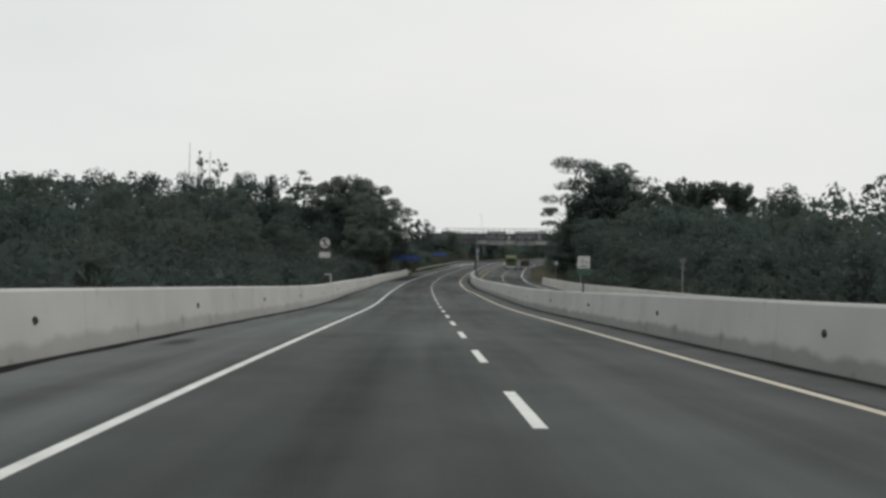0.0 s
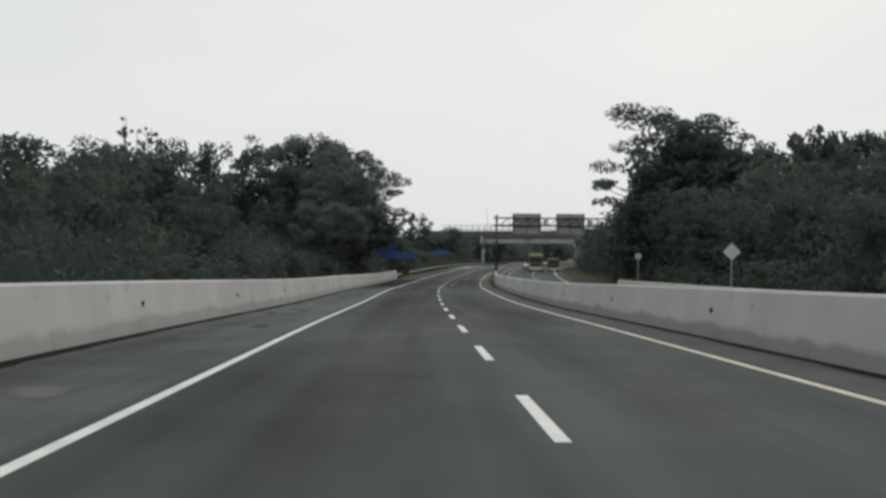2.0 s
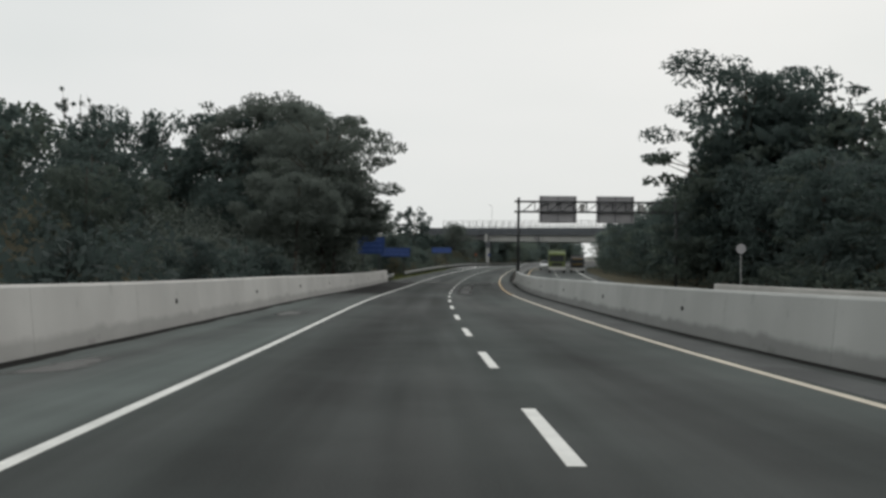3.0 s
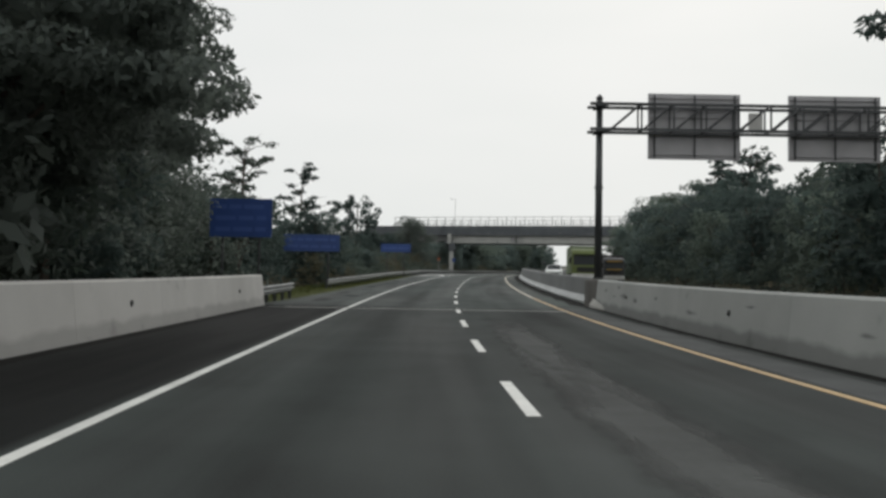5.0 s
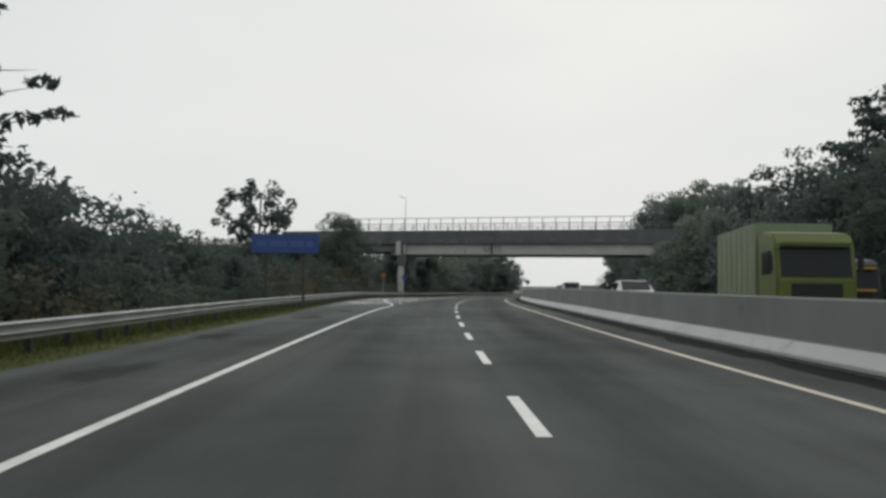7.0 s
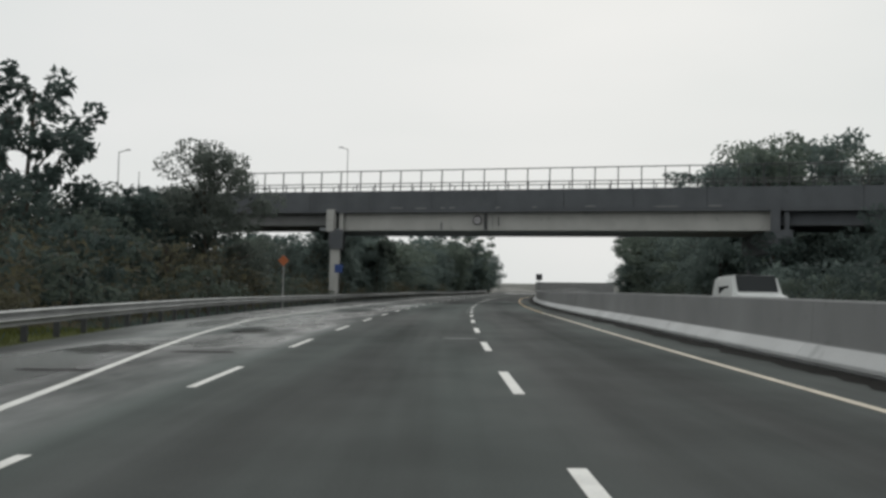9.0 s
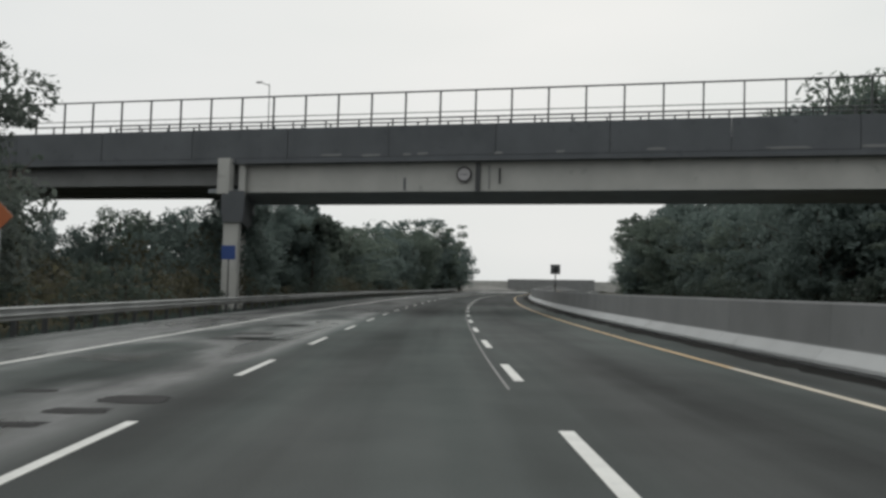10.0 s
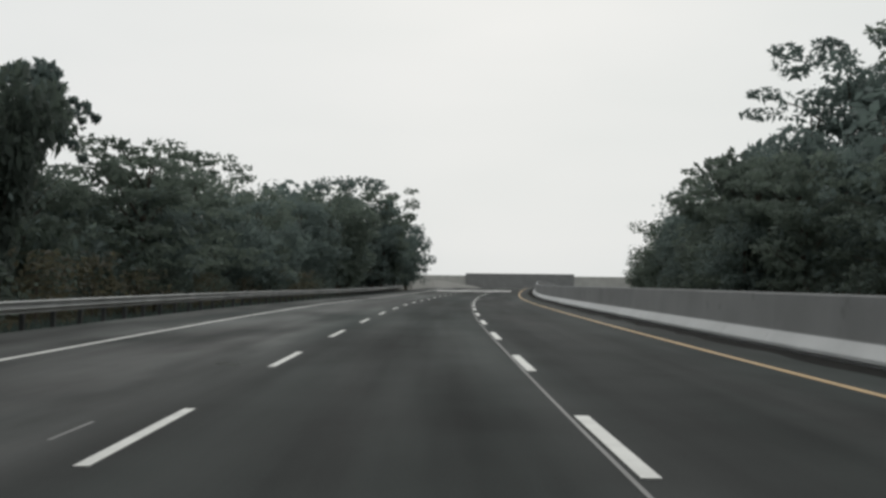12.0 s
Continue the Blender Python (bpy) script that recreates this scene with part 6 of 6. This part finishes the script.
def undergrowth(name, side, s0, s1, count, mat, label, near, far, tall, size):
    """Low leafy growth that nobody could count, along the edge of the trees."""
    rng = np.random.default_rng(int(s0) + 7 * side + 100)
    edge, crest = (left_edge, left_top) if side < 0 else (right_edge, right_top)
    centres = []
    for i in range(count):
        s = float(rng.uniform(s0, s1))
        off = edge(s) + side * float(rng.uniform(near, far))
        centres.append(tuple(spot(s, off, ground_at(s, off) + float(rng.uniform(0.1, 1.0)) * tall * crest(s, off) / 12)))
    me = leaf_mesh(name, centres, rng.uniform(0.6, 1.4, size=count), [18] * count, size * 0.7, mat, rng, 0.8, 0.2)
    tagged(new(name, me), label, "undergrowth", kind="stuff")


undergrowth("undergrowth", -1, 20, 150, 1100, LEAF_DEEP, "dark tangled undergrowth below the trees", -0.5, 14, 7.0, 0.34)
undergrowth("undergrowth", -1, 150, 204, 1500, LEAF_VEILED, "dark fine-leaved undergrowth, leaves paled for glare", -0.3, 12, 7.0, 0.17)
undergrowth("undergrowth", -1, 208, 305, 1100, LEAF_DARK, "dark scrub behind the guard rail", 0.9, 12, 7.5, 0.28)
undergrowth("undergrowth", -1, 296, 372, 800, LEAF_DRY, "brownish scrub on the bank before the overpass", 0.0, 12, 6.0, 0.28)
# scrub in the leaves paled for haze
undergrowth("undergrowth", -1, 372, 540, 1300, LEAF_HAZED, "dark scrub behind the guard rail", 0.0, 10, 7.0, 0.3)
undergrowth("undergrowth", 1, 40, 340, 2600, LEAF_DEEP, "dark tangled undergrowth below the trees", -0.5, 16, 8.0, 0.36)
undergrowth("undergrowth", 1, 340, 540, 1500, LEAF_HAZED, "tangled undergrowth beyond the overpass, leaves paled for haze", -0.5, 14, 9.0, 0.36)


def bank_scrub():
    """Brownish scrub on the bank of the crossing road."""
    rng = np.random.default_rng(41)
    m = pose(36.3, 361.2, road_z(364), 0, 0, -28.8)
    centres = []
    for i in range(900):
        x, y = float(rng.uniform(-72, -34.5)), float(rng.uniform(-14, 1.5))
        lift = 8.0 * smooth01((y + 13.5) / 12.0)
        centres.append(tuple(m @ Vector((x, y, lift + float(rng.uniform(-0.3, 1.3)) * (0.35 if y > -1.5 else 1.0)))))
    me = leaf_mesh("scrub", centres, rng.uniform(0.5, 1.2, size=900), [24] * 900, 0.17, LEAF_DRY, rng, 0.8, 0.2)
    tagged(new("scrub", me), "brownish scrub covering the bank by the overpass", "scrub", kind="stuff")


bank_scrub()


def far_woods():
    """Wooded hills in the distance, as a soft mass of clumps."""
    rng = np.random.default_rng(77)
    centres, radii = [], []
    for s0, s1, o0, o1, h0, h1, k in ((330, 460, -150, -70, 14, 30, 260), (470, 560, -70, -24, 4, 10, 260), (430, 560, 45, 110, 8, 20, 240), (250, 340, -90, -45, 10, 20, 200),
                                      (200, 330, 50, 90, 8, 18, 200), (90, 230, -110, -45, 8, 18, 320), (80, 190, 52, 95, 5, 12, 200)):
        for i in range(k):
            s, off = float(rng.uniform(s0, s1)), float(rng.uniform(o0, o1))
            f = abs(off - (o1 if abs(o1) < abs(o0) else o0)) / abs(o1 - o0)
            z = ground_at(s, off) * 0.5 + float(rng.uniform(0.15, 1.0)) * (h0 + (h1 - h0) * f)
            centres.append(tuple(spot(s, off, z)))
            radii.append(float(rng.uniform(1.8, 4.0)))
    me = leaf_mesh("far_woods", centres, radii, [34] * len(centres), 0.8, LEAF_DARK, rng, 0.8, 0.1)
    tagged(new("far_woods", me), "distant dark wooded slopes", "woods", kind="stuff")


far_woods()


def deep_wood():
    """All trees of the rows behind the first, which nobody could count, joined: crowns by tone, and trunks."""
    patterns = PROTOS["back"] + PROTOS["hazed_back"]
    # the third tone is the leaf paled for haze
    for which, tone in ((0, "dark"), (1, "mid-green"), (2, "grey-green")):
        for piece, name, mat in (("crown", "deep_wood", (LEAF_DARK, LEAF_MID, LEAF_HAZED)[which]), ("trunk", "deep_wood_trunks", BARK)):
            src = next(c for c in patterns[which].children if c.name.startswith(piece)).data
            n = len(src.vertices)
            co = np.empty(3 * n, dtype=np.float32)
            src.vertices.foreach_get("co", co)
            co = np.c_[co.reshape(-1, 3), np.ones(n)]
            loops = np.empty(len(src.loops), dtype=np.int32)
            src.loops.foreach_get("vertex_index", loops)
            start = np.empty(len(src.polygons), dtype=np.int32)
            src.polygons.foreach_get("loop_start", start)
            mats = [np.array(m) for i, m in DEEP if i == which]
            me = bpy.data.meshes.new(name)
            me.vertices.add(n * len(mats))
            me.vertices.foreach_set("co", np.concatenate([(co @ m.T)[:, :3] for m in mats]).astype(np.float32).ravel())
            me.loops.add(len(loops) * len(mats))
            me.loops.foreach_set("vertex_index", np.concatenate([loops + k * n for k in range(len(mats))]).astype(np.int32))
            me.polygons.add(len(start) * len(mats))
            me.polygons.foreach_set("loop_start", np.concatenate([start + k * len(loops) for k in range(len(mats))]).astype(np.int32))
            me.update()
            me.validate()
            me.materials.append(mat)
            tagged(new(name, me), f"{tone} crowns of the wood behind the roadside trees" if piece == "crown" else "dark trunks in the wood behind the roadside trees", "woods", kind="stuff")


deep_wood()
for pool in PROTOS.values():  # the patterns themselves are not part of the place
    for ob in pool:
        for piece in (*ob.children_recursive, ob):
            bpy.data.objects.remove(piece)


def rail_weeds():
    """Dark low weeds and litter behind and between the posts of the long guard rail."""
    rng = np.random.default_rng(31)
    n = 26000
    s = np.where(rng.random(n) < 0.05, rng.uniform(184.8, 193.5, n), rng.uniform(214, 506, n))
    back = rng.uniform(0.12, 1.5, n)
    root = np.array([tuple(spot(a, rail_offset(a) - b, min(0.02, ground_at(a, rail_offset(a) - b)) - 0.03)) for a, b in zip(s, back)])
    h = rng.uniform(0.12, 0.42, (n, 1)) * (0.6 + 0.4 * back[:, None])
    ang = rng.uniform(0, 6.283, n)
    w = np.stack([np.cos(ang), np.sin(ang), np.zeros(n)], 1) * rng.uniform(0.03, 0.08, (n, 1))
    tip = root + np.stack([rng.normal(0, 0.1, n), rng.normal(0, 0.1, n), h[:, 0]], 1)
    me = bpy.data.meshes.new("weeds")
    me.from_pydata(np.stack([root - w, root + w, tip], 1).reshape(-1, 3).tolist(), [], [(3 * i, 3 * i + 1, 3 * i + 2) for i in range(n)])
    me.materials.append(LEAF_DARK)
    tagged(new("weeds", me), "dark low weeds behind the guard rail", "weeds", kind="stuff")


def grass_verge():
    rng = np.random.default_rng(9)
    n = 60000
    s = rng.uniform(186, 300, n)
    k = rng.uniform(0, 1, n)
    co = []
    for a, b in zip(s, k):
        e0 = paved_left(a) - 0.05
        off = e0 - b * (14.0 if a < 214 else 3.5)
        z = ground_at(a, off) + (0.26 if off > e0 - 3.8 else 0.05)
        p = spot(a, off, z - 0.03)
        co.append((p.x, p.y, p.z))
    p = np.array(co)
    h = rng.uniform(0.04, 0.15, (n, 1))
    ang = rng.uniform(0, 6.283, n)
    w = np.stack([np.cos(ang), np.sin(ang), np.zeros(n)], 1) * 0.015
    tip = p + np.stack([rng.normal(0, 0.05, n), rng.normal(0, 0.05, n), h[:, 0]], 1)
    q = np.stack([p - w, p + w, tip], 1).reshape(-1, 3)
    me = bpy.data.meshes.new("grass")
    me.from_pydata(q.tolist(), [], [(3 * i, 3 * i + 1, 3 * i + 2) for i in range(n)])
    me.materials.append(GRASS)
    tagged(new("grass", me), "yellow-green rough grass on the verge", "grass", kind="stuff")
    ribbon("verge", 185, 300, lambda t: [(paved_left(t) - 4.2, -0.28), (paved_left(t) - 2.2, -0.12), (paved_left(t) - 0.02, -0.03)], GRASS_SOIL, closed=False,
           label="grassy verge beside the shoulder", category="verge")


GRASS_SOIL = material("grass_soil", (0.062, 0.070, 0.024), 0.95, gloss=0.05, vary=0.5, scale=1.5, fine=8.0, bump=0.4)
grass_verge()
rail_weeds()


# ---------------------------------------------------------------- poles beyond the trees
def tall_pole(s, off, top, r, name, label, arm=0.0):
    base = ground_at(s, off)
    root = thing(name, stand(s, off, base), label, "pole")
    part("shaft", rodded((0, 0, -0.5), (0, 0, top - base), r, r * 0.5), DARK_STEEL, root)
    if arm:
        part("arm", rodded((0, 0, top - base - 0.1), (arm, 0, top - base + 0.15), r * 0.5, r * 0.4), DARK_STEEL, root)
        part("lamp_head", boxed(arm - 0.25, arm + 0.25, -0.1, 0.1, top - base + 0.08, top - base + 0.2, 0.02), SIGN_BACK, root)


tall_pole(286, -84.7, 33.8, 0.13, "radio_mast", "slender grey radio mast above the wooded hill")
tall_pole(286, -81.9, 30.6, 0.15, "radio_mast", "slender grey radio mast above the wooded hill")
tall_pole(288, -79.4, 31.4, 0.13, "radio_mast", "slender grey radio mast above the wooded hill")
tall_pole(372, -34.0, 12.4, 0.07, "utility_pole", "thin dark utility pole beside the overpass approach")
tall_pole(372, -36.1, 14.4, 0.08, "street_lamp", "thin street lamp beside the overpass approach", 0.9)
tall_pole(390, -16.4, 17.2, 0.07, "street_lamp", "thin street lamp behind the overpass", -0.8)
